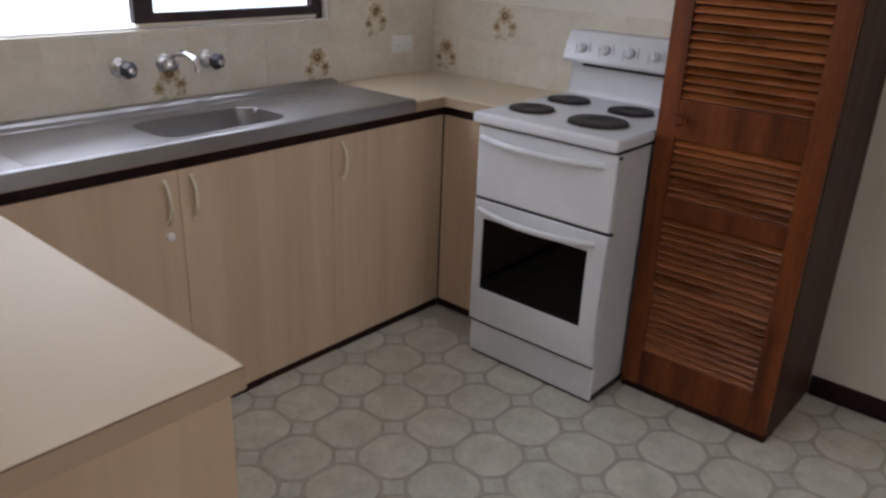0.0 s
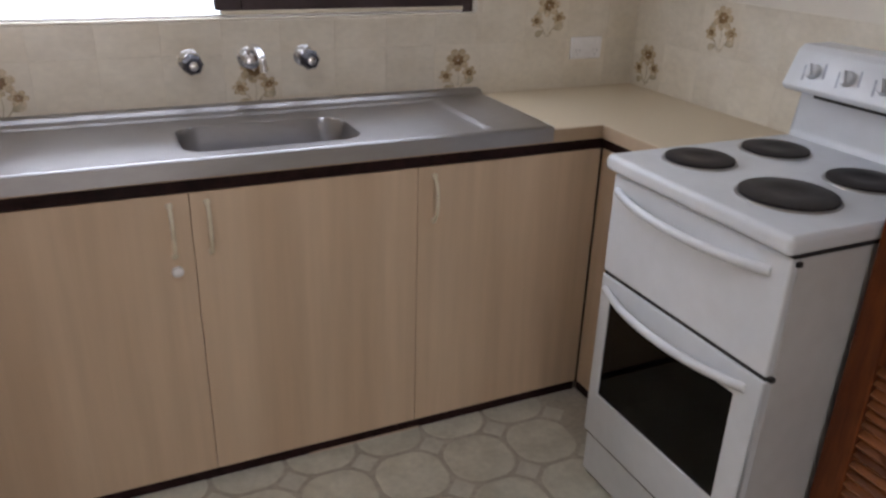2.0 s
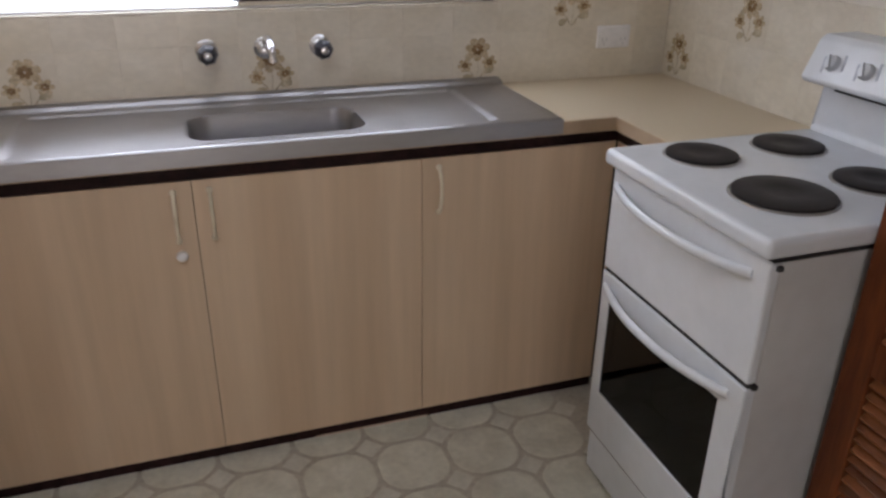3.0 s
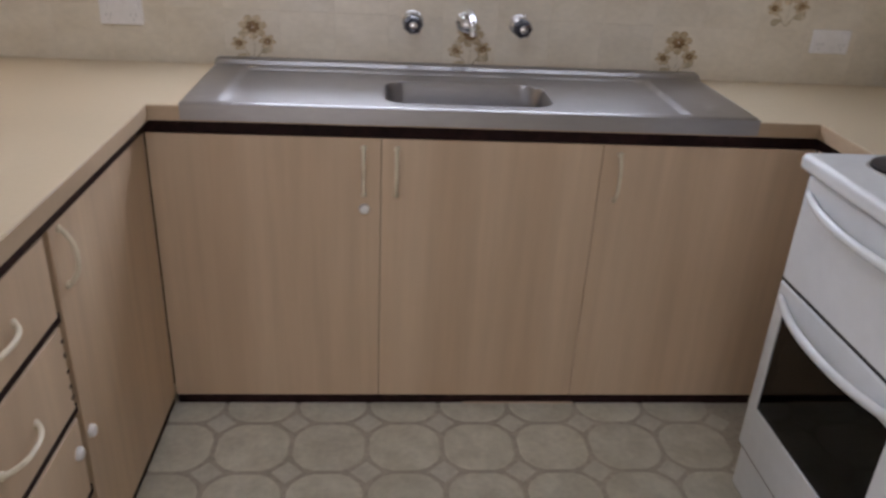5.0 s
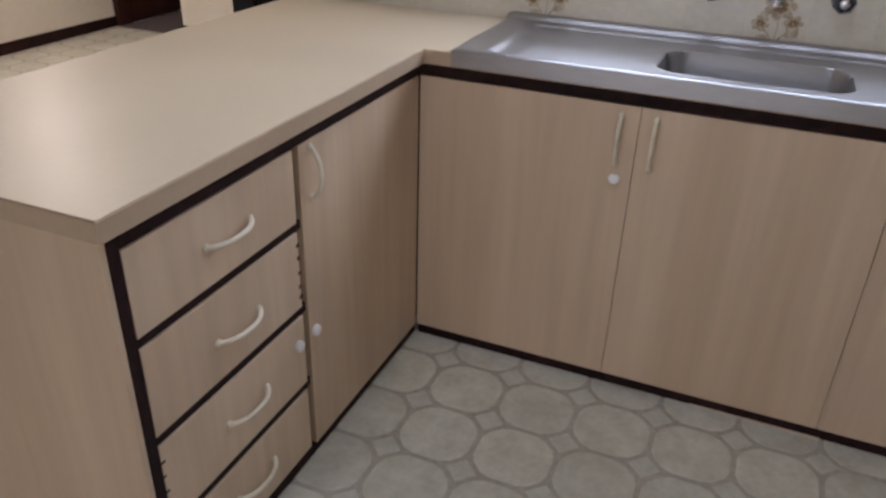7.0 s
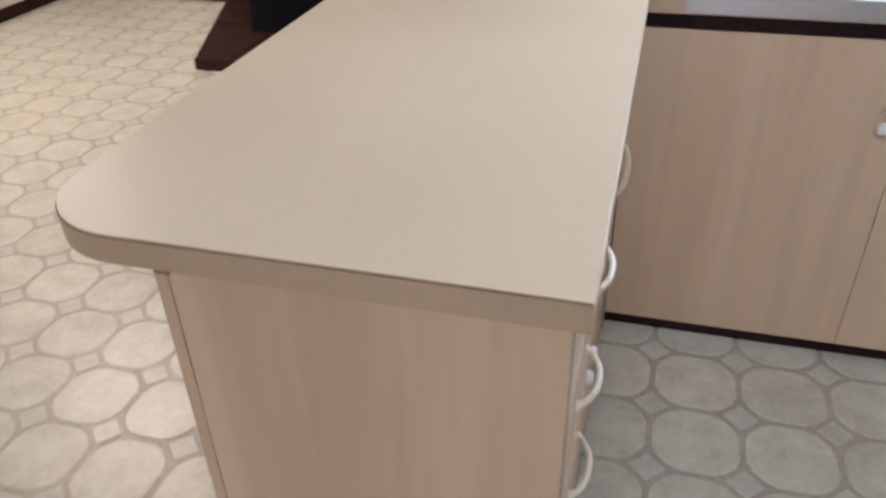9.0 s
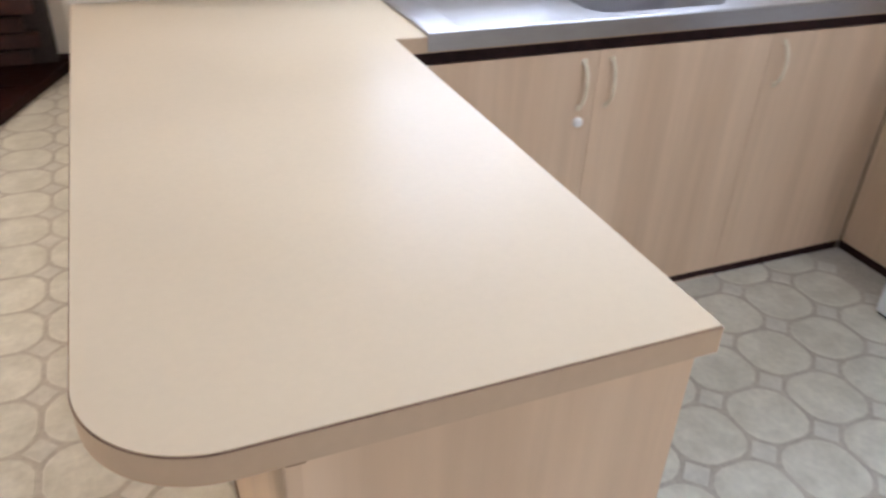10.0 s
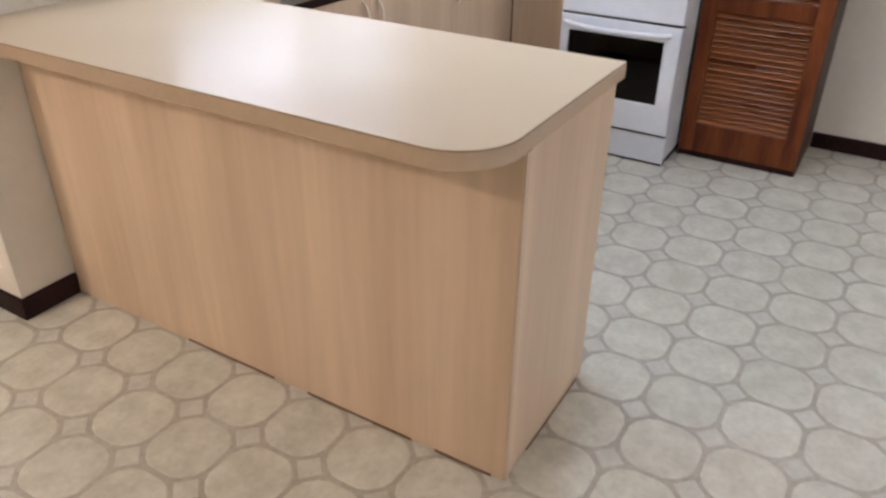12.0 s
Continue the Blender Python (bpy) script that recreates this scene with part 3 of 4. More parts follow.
ms = Matrix.Translation((0.829, D - 0.006, 1.045)) @ Matrix.Rotation(radians(90), 4, "X")
part("flange", lathe(bmesh.new(), [(0.030, -0.004), (0.030, 0.002), (0.025, 0.008), (0.017, 0.012), (0.016, 0.034), (0.021, 0.038), (0.021, 0.056), (0.014, 0.060)], ms, 28), CHROME, spout, smooth=True)
neck = [(0.829, D - 0.054, 1.05), (0.829, D - 0.056, 1.064)] + [(0.829, D - 0.056 - 0.075 * (1 - math.cos(a)) , 1.066 + 0.024 * math.sin(a)) for a in (math.pi * k / 12 for k in range(1, 12))] + [(0.829, D - 0.206, 1.058), (0.829, D - 0.207, 1.042)]
part("neck", tube(bmesh.new(), neck, [0.011] * 2 + [0.0095] * 11 + [0.0095, 0.0105], 14), CHROME, spout, smooth=True)

# ---- power points ----
def power_point(x, z):
    t = thing("power_point", (x, D - 0.006, z), "white plastic double power point on the tiled splashback", "power point", "power points on the splashback")
    y = D - 0.006
    part("plate", boxes((x - 0.060, y - 0.010, z - 0.036, x + 0.060, y + 0.001, z + 0.036), bevel=0.004), WHITE_PLASTIC, t)
    for s in (-1, 1):
        part("switch", boxes((x + s * 0.040 - 0.006, y - 0.0135, z + 0.008, x + s * 0.040 + 0.006, y - 0.0095, z + 0.024), bevel=0.001), WHITE_PLASTIC, t, "white rocker switch")
        slots = boxes((x + s * 0.034 - 0.009, y - 0.0104, z - 0.012, x + s * 0.034 - 0.006, y - 0.0098, z - 0.003), (x + s * 0.034 + 0.006, y - 0.0104, z - 0.012, x + s * 0.034 + 0.009, y - 0.0098, z - 0.003),
                      (x + s * 0.034 - 0.0015, y - 0.0104, z - 0.026, x + s * 0.034 + 0.0015, y - 0.0098, z - 0.017))
        part("socket", slots, SLOT_GREY, t, "grey socket slots")


power_point(1.951, 1.031)
power_point(-0.158, 1.040)

# ---- cooker ----
cx, cy0, cy1 = 1.520, -0.345, -0.884
ck = thing("electric_cooker", (1.84, -0.62, 0), "white enamel freestanding electric cooker with four solid hotplates", "cooker")
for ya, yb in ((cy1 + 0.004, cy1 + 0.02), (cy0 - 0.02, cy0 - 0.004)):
    part("side_panel", boxes((cx + 0.022, ya, 0.03, 2.15, yb, 0.878), bevel=0.003), ENAMEL_SIDE, ck, "white steel side with its shade in the grey tone")
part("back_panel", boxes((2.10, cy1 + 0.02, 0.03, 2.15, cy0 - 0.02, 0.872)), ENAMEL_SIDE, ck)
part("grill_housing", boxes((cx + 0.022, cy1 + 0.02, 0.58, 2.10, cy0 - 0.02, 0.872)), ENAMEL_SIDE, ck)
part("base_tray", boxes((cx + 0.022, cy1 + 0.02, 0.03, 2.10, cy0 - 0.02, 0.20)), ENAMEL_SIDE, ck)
part("oven_cavity", boxes((2.04, cy1 + 0.02, 0.2, 2.099, cy0 - 0.02, 0.58), (cx + 0.03, cy1 + 0.021, 0.2, 2.04, cy1 + 0.045, 0.58), (cx + 0.03, cy0 - 0.045, 0.2, 2.04, cy0 - 0.021, 0.58),
                          (cx + 0.03, cy1 + 0.045, 0.2, 2.04, cy0 - 0.045, 0.215), (cx + 0.03, cy1 + 0.045, 0.562, 2.04, cy0 - 0.045, 0.58)), OVEN_DARK, ck, "dark oven lining")
rack = bmesh.new()
for k in range(15):
    yk = cy1 + 0.06 + k * (cy0 - cy1 - 0.12) / 14
    tube(rack, [(cx + 0.06, yk, 0.355), (2.03, yk, 0.355)], 0.002, 6)
tube(rack, [(cx + 0.06, cy1 + 0.048, 0.355), (cx + 0.06, cy0 - 0.048, 0.355)], 0.0035, 6)
part("oven_rack", rack, CHROME, ck, "wire oven shelf")
part("hob", boxes((cx - 0.020, cy1 - 0.004, 0.886, 2.12, cy0 + 0.014, 0.925), bevel=0.013, seg=4), ENAMEL, ck, "white enamel hob")
part("hob_seal", boxes((cx + 0.004, cy1 + 0.003, 0.8785, 2.1, cy0 - 0.003, 0.884)), RUBBER, ck, "dark gap under the hob")
for hx, hy, r in ((1.674, -0.453, 0.078), (1.912, -0.450, 0.078), (1.674, -0.713, 0.097), (1.908, -0.704, 0.078)):
    m = Matrix.Translation((hx, hy, 0.925))
    plate = part("hotplate", lathe(bmesh.new(), [(r, -0.001), (r, 0.008), (r - 0.004, 0.010), (r * 0.40, 0.0098), (r * 0.36, 0.0085), (0.002, 0.0085)], m, 40), CAST_IRON, ck, "dark solid hotplate", smooth=True)
    part("trim_ring", lathe(bmesh.new(), [(r + 0.0075, -0.001), (r + 0.0065, 0.0018), (r + 0.003, 0.0035), (r + 0.0005, -0.001)], m, 40), STEEL, plate, "thin bright ring", smooth=True)
# splashback with the control panel: one profile drawn along y
prof = [(2.15, 0.90), (2.065, 0.918), (2.075, 0.94), (2.085, 1.035), (2.085, 1.047), (2.015, 1.050), (2.004, 1.062), (2.040, 1.148), (2.056, 1.160), (2.15, 1.160)]
bg = bmesh.new()
ra, rb = [[bg.verts.new((x, y, z)) for x, z in prof] for y in (cy0, cy1)]
for k in range(len(prof)):
    q = (k + 1) % len(prof)
    bg.faces.new((ra[k], ra[q], rb[q], rb[k]))
bg.faces.new(ra), bg.faces.new(rb[::-1])
bmesh.ops.bevel(bg, geom=list(bg.edges), offset=0.005, segments=2, affect="EDGES", profile=0.5)
panel = part("control_panel", bg, ENAMEL, ck, "white enamel splashback with the controls", smooth=True)
part("vent_slot", boxes((2.058, cy1 + 0.05, 1.034, 2.0835, cy0 - 0.06, 1.0465)), RUBBER, panel, "black vent slot")
tilt = math.atan2(0.036, 0.086)
for k in range(5):
    yk = cy0 - 0.075 - k * 0.098
    m = Matrix.Translation((2.021, yk, 1.104)) @ Matrix.Rotation(radians(-90) + tilt, 4, "Y")
    knob = part("control_knob", lathe(bmesh.new(), [(0.019, -0.002), (0.019, 0.003), (0.017, 0.009), (0.015, 0.012), (0.006, 0.0125)], m, 24), ENAMEL, panel, "white control knob", smooth=True)
    bar = bmesh.new()
    box(bar, -0.017, -0.0035, 0.0115, 0.017, 0.0035, 0.019, bevel=0.0025)
    bmesh.ops.transform(bar, matrix=m @ Matrix.Rotation(radians(25), 4, "Z"), verts=bar.verts)
    part("knob_grip", bar, ENAMEL, knob, "white pointer grip")
    for dy in (-0.030, 0.026):
        mark = boxes((-0.020, dy - 0.0025, -0.001, 0.018, dy + 0.0025, 0.0006))
        bmesh.ops.transform(mark, matrix=m @ Matrix.Rotation(radians(12), 4, "Z"), verts=mark.verts)
        part("printed_mark", mark, PRINT_GREY, panel, "grey printed dial mark")
grill = part("grill_door", boxes((cx, cy1 + 0.003, 0.627, cx + 0.022, cy0 - 0.003, 0.878), bevel=0.006, seg=3), ENAMEL, ck, "white enamel grill door")
wy0, wy1, wz0, wz1 = -0.812, -0.388, 0.280, 0.550
ov = bmesh.new()
rings = []
for xo in (cx, cx + 0.022):
    for ya, yb, za, zb in ((cy1 + 0.003, cy0 - 0.003, 0.148, 0.617), (wy0, wy1, wz0, wz1)):
        rings.append([ov.verts.new(p) for p in ((xo, ya, za), (xo, yb, za), (xo, yb, zb), (xo, ya, zb))])
for u, v in ((0, 1), (2, 3), (0, 2), (1, 3)):
    for k in range(4):
        ov.faces.new((rings[u][k], rings[u][(k + 1) % 4], rings[v][(k + 1) % 4], rings[v][k]))
bmesh.ops.bevel(ov, geom=[e for e in ov.edges if all(abs(p.co.x - cx) < 1e-6 for p in e.verts) and e.calc_length() > 0.2], offset=0.004, segments=2, affect="EDGES", profile=0.5)
oven = part("oven_door", ov, ENAMEL, ck, "white enamel oven door with a dark window")
part("oven_window", boxes((cx + 0.003, wy0 - 0.001, wz0 - 0.001, cx + 0.008, wy1 + 0.001, wz1 + 0.001)), OVEN_GLASS, oven, "dark tinted glass")
for owner, hz in ((grill, 0.838), (oven, 0.580)):
    pts = arc((cx + 0.002, cy1 + 0.045, hz), (cx + 0.002, cy0 - 0.02, hz), (-1, 0, -0.12), 0.040, 18, 2.2)
    part("handle", tube(bmesh.new(), pts, [0.011] * 19, 10, 0.8), ENAMEL, owner, "bowed white handle", smooth=True)
for za, zb in ((0.617, 0.627), (0.140, 0.148)):
    part("door_seal", boxes((cx + 0.006, cy1 + 0.006, za, cx + 0.022, cy0 - 0.006, zb)), RUBBER, ck, "dark door seal")
for zz in (0.622, 0.868):
    part("hinge_clip", boxes((cx + 0.010, cy1 - 0.004, zz - 0.005, cx + 0.022, cy1 + 0.005, zz + 0.005), bevel=0.0015), RUBBER, ck, "black plastic clip")
part("drawer", boxes((cx + 0.012, cy1 + 0.003, 0.012, cx + 0.022, cy0 - 0.003, 0.140), bevel=0.004), ENAMEL, ck, "white enamel lower drawer")
part("plinth", boxes((cx + 0.02, cy1 + 0.01, 0, 2.14, cy0 - 0.01, 0.03)), RUBBER, ck, "dark plinth")

# ---- louvred pantry ----
px, py0, py1, ph = 1.728, -0.891, -1.404, 2.12
pan = thing("pantry_cupboard", (1.94, -1.148, 0), "tall red-brown timber pantry cupboard with a louvred door", "cupboard")
part("side_panel", boxes((px + 0.022, py1, 0.0, XR - 0.001, py1 + 0.018, ph)), DARK_TIMBER, pan, "side panel in a much darker brown than the door")
part("side_panel", boxes((px + 0.022, py0 - 0.018, 0.0, XR - 0.001, py0, ph)), DARK_TIMBER, pan, "side panel in a much darker brown than the door")
part("top_panel", boxes((px + 0.022, py1 + 0.018, ph - 0.018, XR - 0.001, py0 - 0.018, ph)), DARK_TIMBER, pan)
part("back_panel", boxes((XR - 0.012, py1 + 0.018, 0.02, XR - 0.002, py0 - 0.018, ph - 0.018)), DARK_TIMBER, pan)
part("base_rail", boxes((px + 0.006, py1 + 0.001, 0.0, px + 0.022, py0 - 0.001, 0.028)), DARK_TRIM, pan, "dark plinth rail")
pdoor = part("louvred_door", boxes((px - 0.004, py1 + 0.002, 0.030, px + 0.021, py1 + 0.064, ph - 0.004), (px - 0.004, py0 - 0.066, 0.030, px + 0.021, py0 - 0.002, ph - 0.004), bevel=0.003), TIMBER, pan, "varnished door stiles")
sy_a, sy_b = py1 + 0.064, py0 - 0.066
for a, b in ((0.030, 0.165), (0.655, 0.725), (0.912, 1.035), (1.46, 1.52), (ph - 0.09, ph - 0.004)):
    part("rail", boxes((px - 0.002, sy_a - 0.002, a, px + 0.019, sy_b + 0.002, b), bevel=0.003), TIMBER, pdoor)
slat_mesh = None
for a, b in ((0.165, 0.655), (0.725, 0.912), (1.035, 1.46), (1.52, ph - 0.09)):
    n_slats = round((b - a) / 0.0248)
    for k in range(n_slats):
        zc = a + (k + 0.5) * (b - a) / n_slats
        if slat_mesh is None:
            sb = bmesh.new()
            box(sb, -0.0140, sy_a - ORIGIN[pan].y, -0.0034, 0.0140, sy_b - ORIGIN[pan].y, 0.0034, bevel=0.0030, seg=3)
            bmesh.ops.rotate(sb, verts=sb.verts, cent=(0, 0, 0), matrix=Matrix.Rotation(radians(-40), 3, "Y"))
            slat_mesh = bpy.data.meshes.new("louvre_slat")
            sb.to_mesh(slat_mesh)
            sb.free()
            slat_mesh.materials.append(SLAT)
        s = new("louvre_slat", slat_mesh)
        s.parent = pdoor
        s.location = (px + 0.010 - ORIGIN[pan].x, 0, zc)
part("knob", lathe(bmesh.new(), [(0.008, 0.0), (0.008, 0.010), (0.017, 0.016), (0.019, 0.024), (0.014, 0.031), (0.004, 0.033)],
                   Matrix.Translation((px - 0.004, -0.972, 0.975)) @ Matrix.Rotation(radians(-90), 4, "Y"), 20), TIMBER, pdoor, "turned timber knob", smooth=True)

# ---- living area ----
lamp = thing("ceiling_light", (-2.72, 1.08, H), "round opal glass ceiling light, switched on and warm", "ceiling light")
part("rose", lathe(bmesh.new(), [(0.07, -0.03), (0.10, -0.012), (0.10, 0.0)], Matrix.Translation((-2.72, 1.08, H)), 28), WHITE_PLASTIC, lamp, "white ceiling rose", smooth=True)
shade = part("shade", lathe(bmesh.new(), [(0.02, -0.12), (0.09, -0.105), (0.14, -0.075), (0.155, -0.04), (0.15, -0.03), (0.07, -0.03)], Matrix.Translation((-2.72, 1.08, H)), 32), LAMP_GLASS, lamp, "glowing opal glass bowl", smooth=True)

# fitting out of view; its form is guessed to hold the inferred tube
batten = thing("kitchen_light", (0.30, -0.95, H), "unseen fluorescent batten on the kitchen ceiling, inferred and switched on", "ceiling light")
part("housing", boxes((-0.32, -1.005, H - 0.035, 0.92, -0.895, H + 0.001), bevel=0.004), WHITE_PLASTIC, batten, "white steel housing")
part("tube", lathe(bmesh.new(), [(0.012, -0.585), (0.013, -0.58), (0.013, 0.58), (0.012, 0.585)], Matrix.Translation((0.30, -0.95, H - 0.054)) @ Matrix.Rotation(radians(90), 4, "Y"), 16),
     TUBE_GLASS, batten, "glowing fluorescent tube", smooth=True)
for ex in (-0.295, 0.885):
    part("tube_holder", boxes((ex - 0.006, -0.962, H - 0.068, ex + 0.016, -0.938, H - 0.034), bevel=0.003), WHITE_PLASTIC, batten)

hearth = thing("hearth", (-1.7, 2.1, 0), "low dark red tiled hearth under the wood heater", "hearth")
outline = [(-2.20, 1.585), (-1.30, 1.585), (-0.80, LY - 0.014), (-2.65, LY - 0.014)]
part("slab", prism(bmesh.new(), outline, 0.0, 0.052, 0.004), HEARTH, hearth, "dark red slab")
ht = bpy.data.meshes.new("hearth_tile")
hb = boxes((-0.0985, -0.0985, 0, 0.0985, 0.0985, 0.006), bevel=0.002, seg=1)
hb.to_mesh(ht)
hb.free()
ht.materials.append(HEARTH)
for i in range(-3, 8):
    for j in range(6):
        hx, hy = -2.10 + 0.2 * i, 1.685 + 0.2 * j
        if -2.205 - (hy - 0.1 - 1.585) * 0.37 < hx - 0.1 and hx + 0.1 < -1.30 + (hy - 0.1 - 1.585) * 0.4:
            t = new("hearth_tile", ht)
            t.parent = hearth
            t.location = (hx - ORIGIN[hearth].x, hy - ORIGIN[hearth].y, 0.052)

sur = thing("brick_surround", (-1.60, LY - 0.06, 0.06), "dark red brick surround behind the wood heater", "brick surround")
part("mortar", boxes((-2.60, LY - 0.085, 0.0585, -0.87, LY - 0.012, 1.35)), MORTAR, sur, "dark mortar")
bm_b = boxes((-0.11, -0.05, -0.036, 0.11, 0.05, 0.036), bevel=0.004, seg=1)
brick_me = bpy.data.meshes.new("brick")
bm_b.to_mesh(brick_me)
bm_b.free()
brick_me.materials.append(BRICK)
for r in range(15):
    for c in range(8):
        bx = -2.48 + 0.23 * c + (0.06 if r % 2 else 0)
        if bx + 0.11 < -0.85:
            b = new("brick", brick_me)
            b.parent = sur
            b.location = (bx - ORIGIN[sur].x, -0.05 + 0.06 - 0.035, 0.045 + r * 0.084)

heat = thing("wood_heater", (-1.80, 2.25, 0.06), "black steel wood heater standing on the hearth", "wood heater")
hx0, hx1, hy0, hy1 = -2.14, -1.46, 2.02, 2.5
part("pedestal", boxes((hx0 + 0.03, hy0 + 0.03, 0.0585, hx1 - 0.03, hy1 - 0.02, 0.26), bevel=0.008), HEATER_BLACK, heat)
part("firebox", boxes((hx0, hy0, 0.26, hx1, hy1, 0.80), bevel=0.014, seg=3), HEATER_BLACK, heat)
part("top_plate", boxes((hx0 - 0.02, hy0 - 0.03, 0.80, hx1 + 0.02, hy1 + 0.01, 0.83), bevel=0.008), HEATER_BLACK, heat)
fdoor = part("fire_door", boxes((hx0 + 0.09, hy0 - 0.03, 0.33, hx1 - 0.09, hy0 - 0.0005, 0.42), (hx0 + 0.09, hy0 - 0.03, 0.66, hx1 - 0.09, hy0 - 0.0005, 0.74), (hx0 + 0.09, hy0 - 0.03, 0.42, hx0 + 0.17, hy0 - 0.0005, 0.66),
                                (hx1 - 0.17, hy0 - 0.03, 0.42, hx1 - 0.09, hy0 - 0.0005, 0.66), bevel=0.004), HEATER_BLACK, heat)
part("fire_window", boxes((hx0 + 0.165, hy0 - 0.012, 0.415, hx1 - 0.165, hy0 - 0.006, 0.665)), OVEN_GLASS, fdoor, "sooty glass")
part("door_handle", tube(bmesh.new(), [(hx1 - 0.11, hy0 - 0.03, 0.54), (hx1 - 0.11, hy0 - 0.07, 0.54), (hx1 - 0.11, hy0 - 0.075, 0.46)], 0.008, 8), CHROME, fdoor, "spring handle", smooth=True)
part("ash_lip", boxes((hx0 + 0.06, hy0 - 0.06, 0.275, hx1 - 0.06, hy0 - 0.001, 0.30), bevel=0.004), HEATER_BLACK, heat)
part("flue", lathe(bmesh.new(), [(0.075, 0.83), (0.075, H)], Matrix.Translation((-1.80, 2.32, 0)), 28), HEATER_BLACK, heat, "black flue pipe", smooth=True)

# ---- splashback tiles ----
TP, TD = 0.1590, 0.006
north, east = bpy.data.objects["wall_north"], bpy.data.objects["wall_east"]
bed_n = part("grout_bed", boxes((XC + 0.002, D - 0.0053, 0.9, x0, D + 0.0005, 0.9 + 2 * TP), (x0, D - 0.0053, 0.9, x1, D + 0.0005, z0 - 0.005), (x1, D - 0.0053, 0.9, XR, D + 0.0005, 0.9 + 2 * TP)), GROUT, north, "pale grout")
bed_e = part("grout_bed", boxes((XR - 0.0053, py0 + 0.002, 0.9, XR + 0.0005, D - 0.0053, 0.9 + 2 * TP)), GROUT, east, "pale grout")
tile_cache = {}


def tile_mesh(w, h):
    key = (round(w, 3), round(h, 3))
    if key not in tile_cache:
        bm = boxes((-w / 2 + 0.0007, -TD, -h / 2 + 0.0007, w / 2 - 0.0007, -0.0025, h / 2 - 0.0007), bevel=0.0006, seg=1)
        me = bpy.data.meshes.new("wall_tile")
        bm.to_mesh(me)
        bm.free()
        me.materials.append(TILE)
        tile_cache[key] = me
    return tile_cache[key]


def blossom(bm, cx, cz, r, n, index, y, squash=1.0, turn=0.0):
    for k in range(n):
        a = turn + 2 * math.pi * k / n
        ux, uz = math.cos(a), math.sin(a)
        loop = []
        for q in range(8):
            b = 2 * math.pi * q / 8
            u, v = r * (0.55 + 0.45 * math.cos(b)), r * 0.26 * math.sin(b) * (1.2 + 0.4 * math.cos(b))
            loop.append(bm.verts.new((cx + (ux * u - uz * v), y, cz + (uz * u + ux * v) * squash)))
        f = bm.faces.new(loop)
        f.material_index = index


def flower_mesh(seed):
    rng = random.Random(seed)
    bm = bmesh.new()
    y = -TD - 0.0004
    for sx, sz, ex, ez in ((0.0, -0.058, 0.002, 0.012), (0.006, -0.05, 0.030, -0.012), (-0.004, -0.052, -0.028, -0.02), (0.0, -0.056, 0.014, -0.045)):
        for f in tube(bm, [(sx, y + 0.0003, sz), ((sx + ex) / 2 + 0.004, y + 0.0003, (sz + ez) / 2), (ex, y + 0.0003, ez)], 0.0016, 4, 0.2).faces:
            f.material_index = 2 if f.material_index == 0 and len(f.verts) else f.material_index
    for lx, lz, r, t in ((-0.040, -0.042, 0.026, 2.4), (0.034, -0.046, 0.026, 0.3), (-0.018, -0.050, 0.022, 3.6), (0.040, -0.022, 0.020, 0.9), (-0.038, -0.008, 0.018, 2.2)):
        blossom(bm, lx * 0.45, lz * 0.8, r * 1.35, 1, 2, y - 0.0001, turn=t + rng.uniform(-0.2, 0.2))
    for fx, fz, r, n in ((0.002, 0.026, 0.034, 7), (0.034, -0.008, 0.021, 6), (-0.031, -0.014, 0.020, 6)):
        t = rng.uniform(0, 1)
        blossom(bm, fx, fz, r, n, 0, y - 0.0002, 0.92, t)
        blossom(bm, fx, fz, r * 0.5, n, 1, y - 0.0004, 0.92, t + 0.3)
    me = bpy.data.meshes.new("flower_print")
    bm.to_mesh(me)
    bm.free()
    for mt in (PETAL, FLOWER_EYE, LEAF):
        me.materials.append(mt)
    return me


flowers = [flower_mesh(s) for s in (3, 8)]


def lay_tile(wall, x, y, z, w, h, turn, flower=None):
    t = new("wall_tile", tile_mesh(w, h))
    t.parent = wall
    t.location, t.rotation_euler = (x, y, z), (0, 0, turn)
    if flower is not None:
        f = new("flower_print", flowers[flower])
        f.parent, f.scale = t, (1.25, 1.0, 1.2)
        tagged(f, "brown and tan floral transfer")


for k in range(-5, 13):
    xc = 0.205 + TP * k
    a, b = max(xc - TP / 2, XC + 0.003), min(xc + TP / 2, XR - TD)
    lay_tile(north, (a + b) / 2, D, 0.9 + TP / 2, b - a, TP, 0, {-5: 0, 0: 1, 4: 0, 8: 1}.get(k))
    zt = 0.9 + 2 * TP if (b <= x0 + 0.001 or a >= x1 - 0.001) else z0 - 0.005
    pieces = [(a, b, zt)]
    if a < x0 - 0.001 < b:
        pieces = [(a, x0, 0.9 + 2 * TP), (x0, b, z0 - 0.005)]
    elif a < x1 < b - 0.001:
        pieces = [(a, x1, z0 - 0.005), (x1, b, 0.9 + 2 * TP)]
    for pa, pb, zt in pieces:
        if pb - pa > 0.012:
            lay_tile(north, (pa + pb) / 2, D, (0.9 + TP + zt) / 2, pb - pa, zt - 0.9 - TP, 0, 0 if k == 10 else None)
for k in range(9):
    a, b = D - TD - TP * k, max(D - TD - TP * (k + 1), py0 + 0.004)
    for row in range(2):
        lay_tile(east, XR, (a + b) / 2, 0.9 + TP * (row + 0.5), a - b, TP, radians(-90), {(0, 0): 1, (2, 1): 0}.get((k, row)))

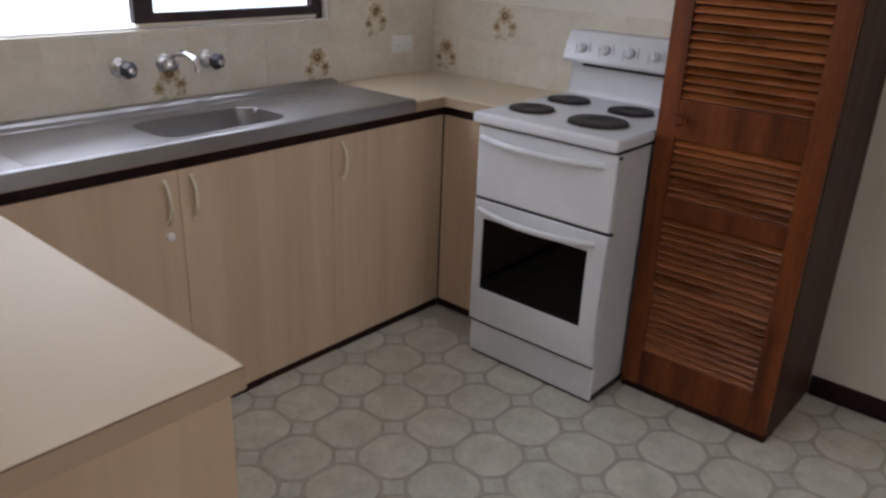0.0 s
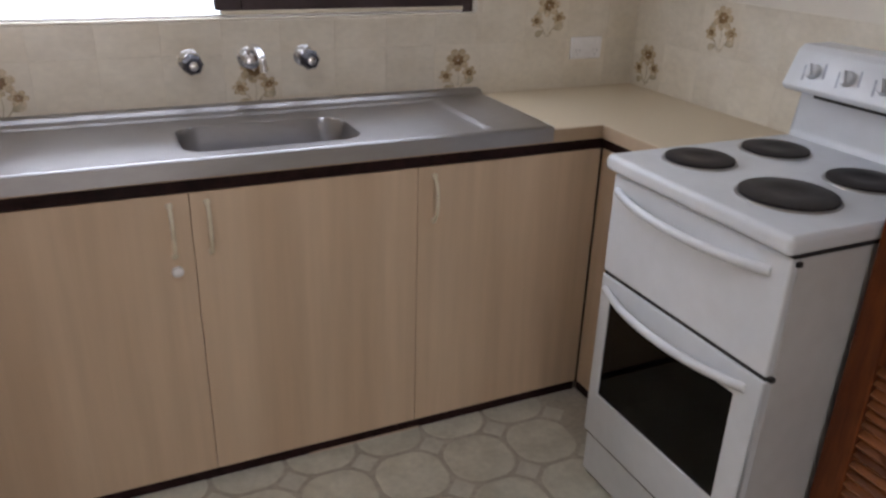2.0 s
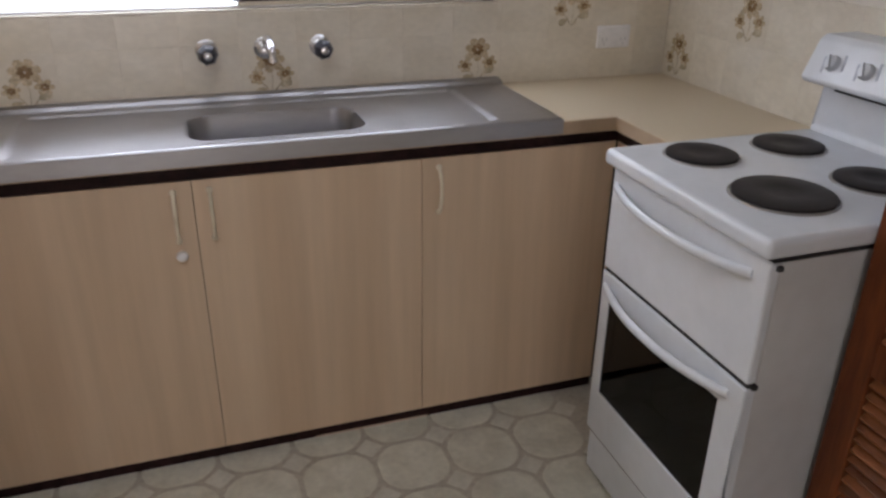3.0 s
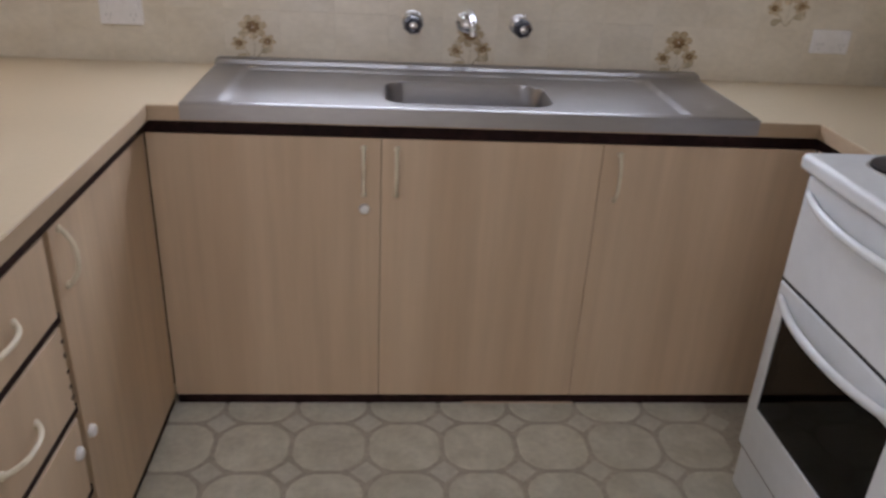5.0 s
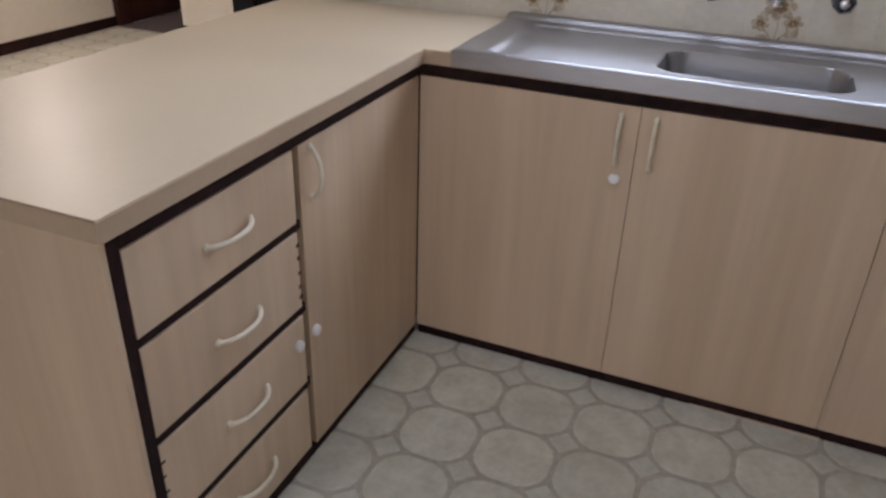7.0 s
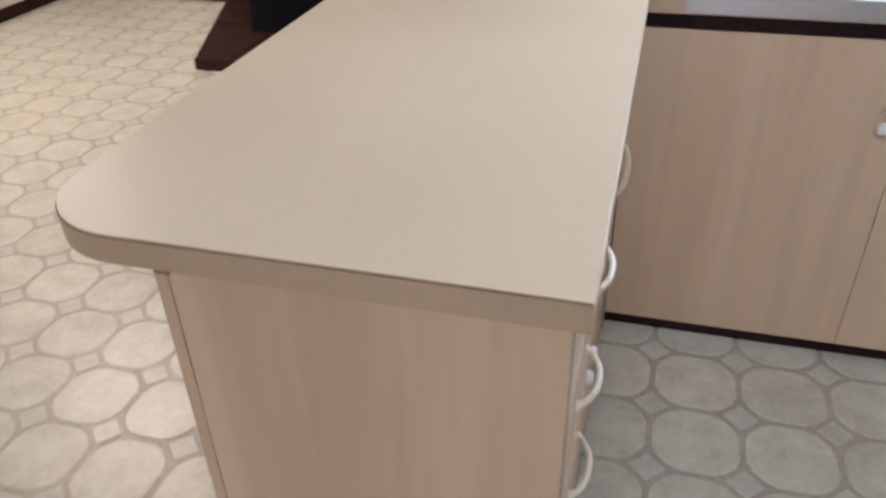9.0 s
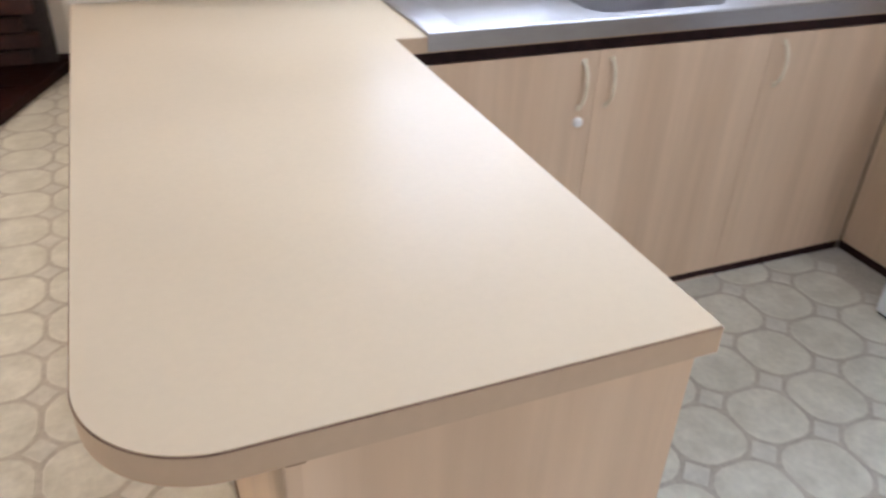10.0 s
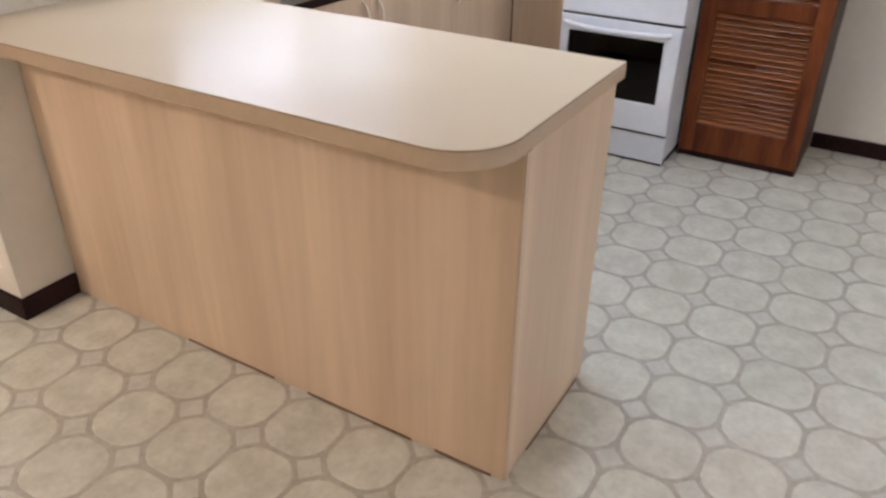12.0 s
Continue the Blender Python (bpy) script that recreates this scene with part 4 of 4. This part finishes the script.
# ---- vinyl floor ----
FX, FY, OX, OY = 0.2072, 0.2032, 0.0426, 0.0111
setting("floor", boxes((LX, BY, -0.012, XR, D, 0.0), (LX, D, -0.012, XC, LY - 0.02, 0.0)), VINYL_LINE, "cream sheet vinyl floor embossed with octagons and squares", "floor")
setting("carpet", boxes((LX + 0.05, LY - 0.02, -0.012, -3.2, 5.0, 0.006)), CARPET, "mauve-brown carpet in the hallway", "carpet")
floor = bpy.data.objects["floor"]
TH = 0.0016


def octagon():
    hx, hy, c, r = FX / 2 - 0.0068, FY / 2 - 0.0068, 0.046, 0.015
    pts = []
    corners = [(hx, -hy + c), (hx, hy - c), (hx - c, hy), (-hx + c, hy), (-hx, hy - c), (-hx, -hy + c), (-hx + c, -hy), (hx - c, -hy)]
    for i, p in enumerate(corners):
        p0, p1 = Vector(corners[i - 1]), Vector(corners[(i + 1) % 8])
        v = Vector(p)
        pts += [v + (p0 - v).normalized() * r, v + (p1 - v).normalized() * r]
    return [(p.x, p.y) for p in pts]


OCT = octagon()
SQ = [(0.041, 0.0), (0.0, 0.041), (-0.041, 0.0), (0.0, -0.041)]


def pad(verts, faces, pts, x, y, z=0.0003):
    """A low cushion with sloping sides."""
    n, s = len(verts), len(pts)
    verts += [(x + px_, y + py_, z) for px_, py_ in pts] + [(x + px_ * 0.965, y + py_ * 0.965, TH) for px_, py_ in pts]
    faces.append(list(range(n + s, n + 2 * s)))
    faces += [(n + i, n + (i + 1) % s, n + s + (i + 1) % s, n + s + i) for i in range(s)]


def covered(x, y):
    """Under cabinets, the cooker, the pantry or the hearth, or outside the rooms."""
    if x > XR - 0.02 or x < LX + 0.02 or y < BY + 0.02 or y > LY - 0.1:
        return True
    if y > 0.10 and x > XC - 0.02 and not (x < WB and y < D + 0.02):
        return True
    if WB + 0.12 < x < -0.11 and y > LP + 0.12:
        return True
    if x > cx + 0.12 and cy1 - 0.02 < y < 0.1:
        return True
    if x > px + 0.12 and py1 + 0.1 < y < py0:
        return True
    return -2.05 < x < -1.35 and y > 1.655


vo, fo = [], []
pad(vo, fo, OCT, 0, 0)
oct_me = bpy.data.meshes.new("floor_octagon")
oct_me.from_pydata(vo, [], fo)
oct_me.materials.append(VINYL)
rest_v, rest_f, sq_v, sq_f = [], [], [], []
for i in range(-22, 11):
    for j in range(-31, 16):
        x, y = OX + FX * i, OY + FY * j
        if not covered(x, y):
            if (-1.35 < x < 1.75 and -2.25 < y < 0.1) or (-2.0 < x < XC + 0.2 and -0.9 < y < 0.9):
                o = new("floor_octagon", oct_me)
                o.parent = floor
                o.location = (x, y, 0)
            else:
                pad(rest_v, rest_f, OCT, x, y)
        x, y = x + FX / 2, y + FY / 2
        if not covered(x, y):
            pad(sq_v, sq_f, SQ, x, y)
for name, v, f, mt in (("floor_octagons", rest_v, rest_f, VINYL), ("floor_squares", sq_v, sq_f, VINYL_SQUARE)):
    me = bpy.data.meshes.new(name)
    me.from_pydata(v, [], f)
    me.materials.append(mt)
    ob = new(name, me)
    ob.parent = floor
    tagged(ob, kind="stuff")
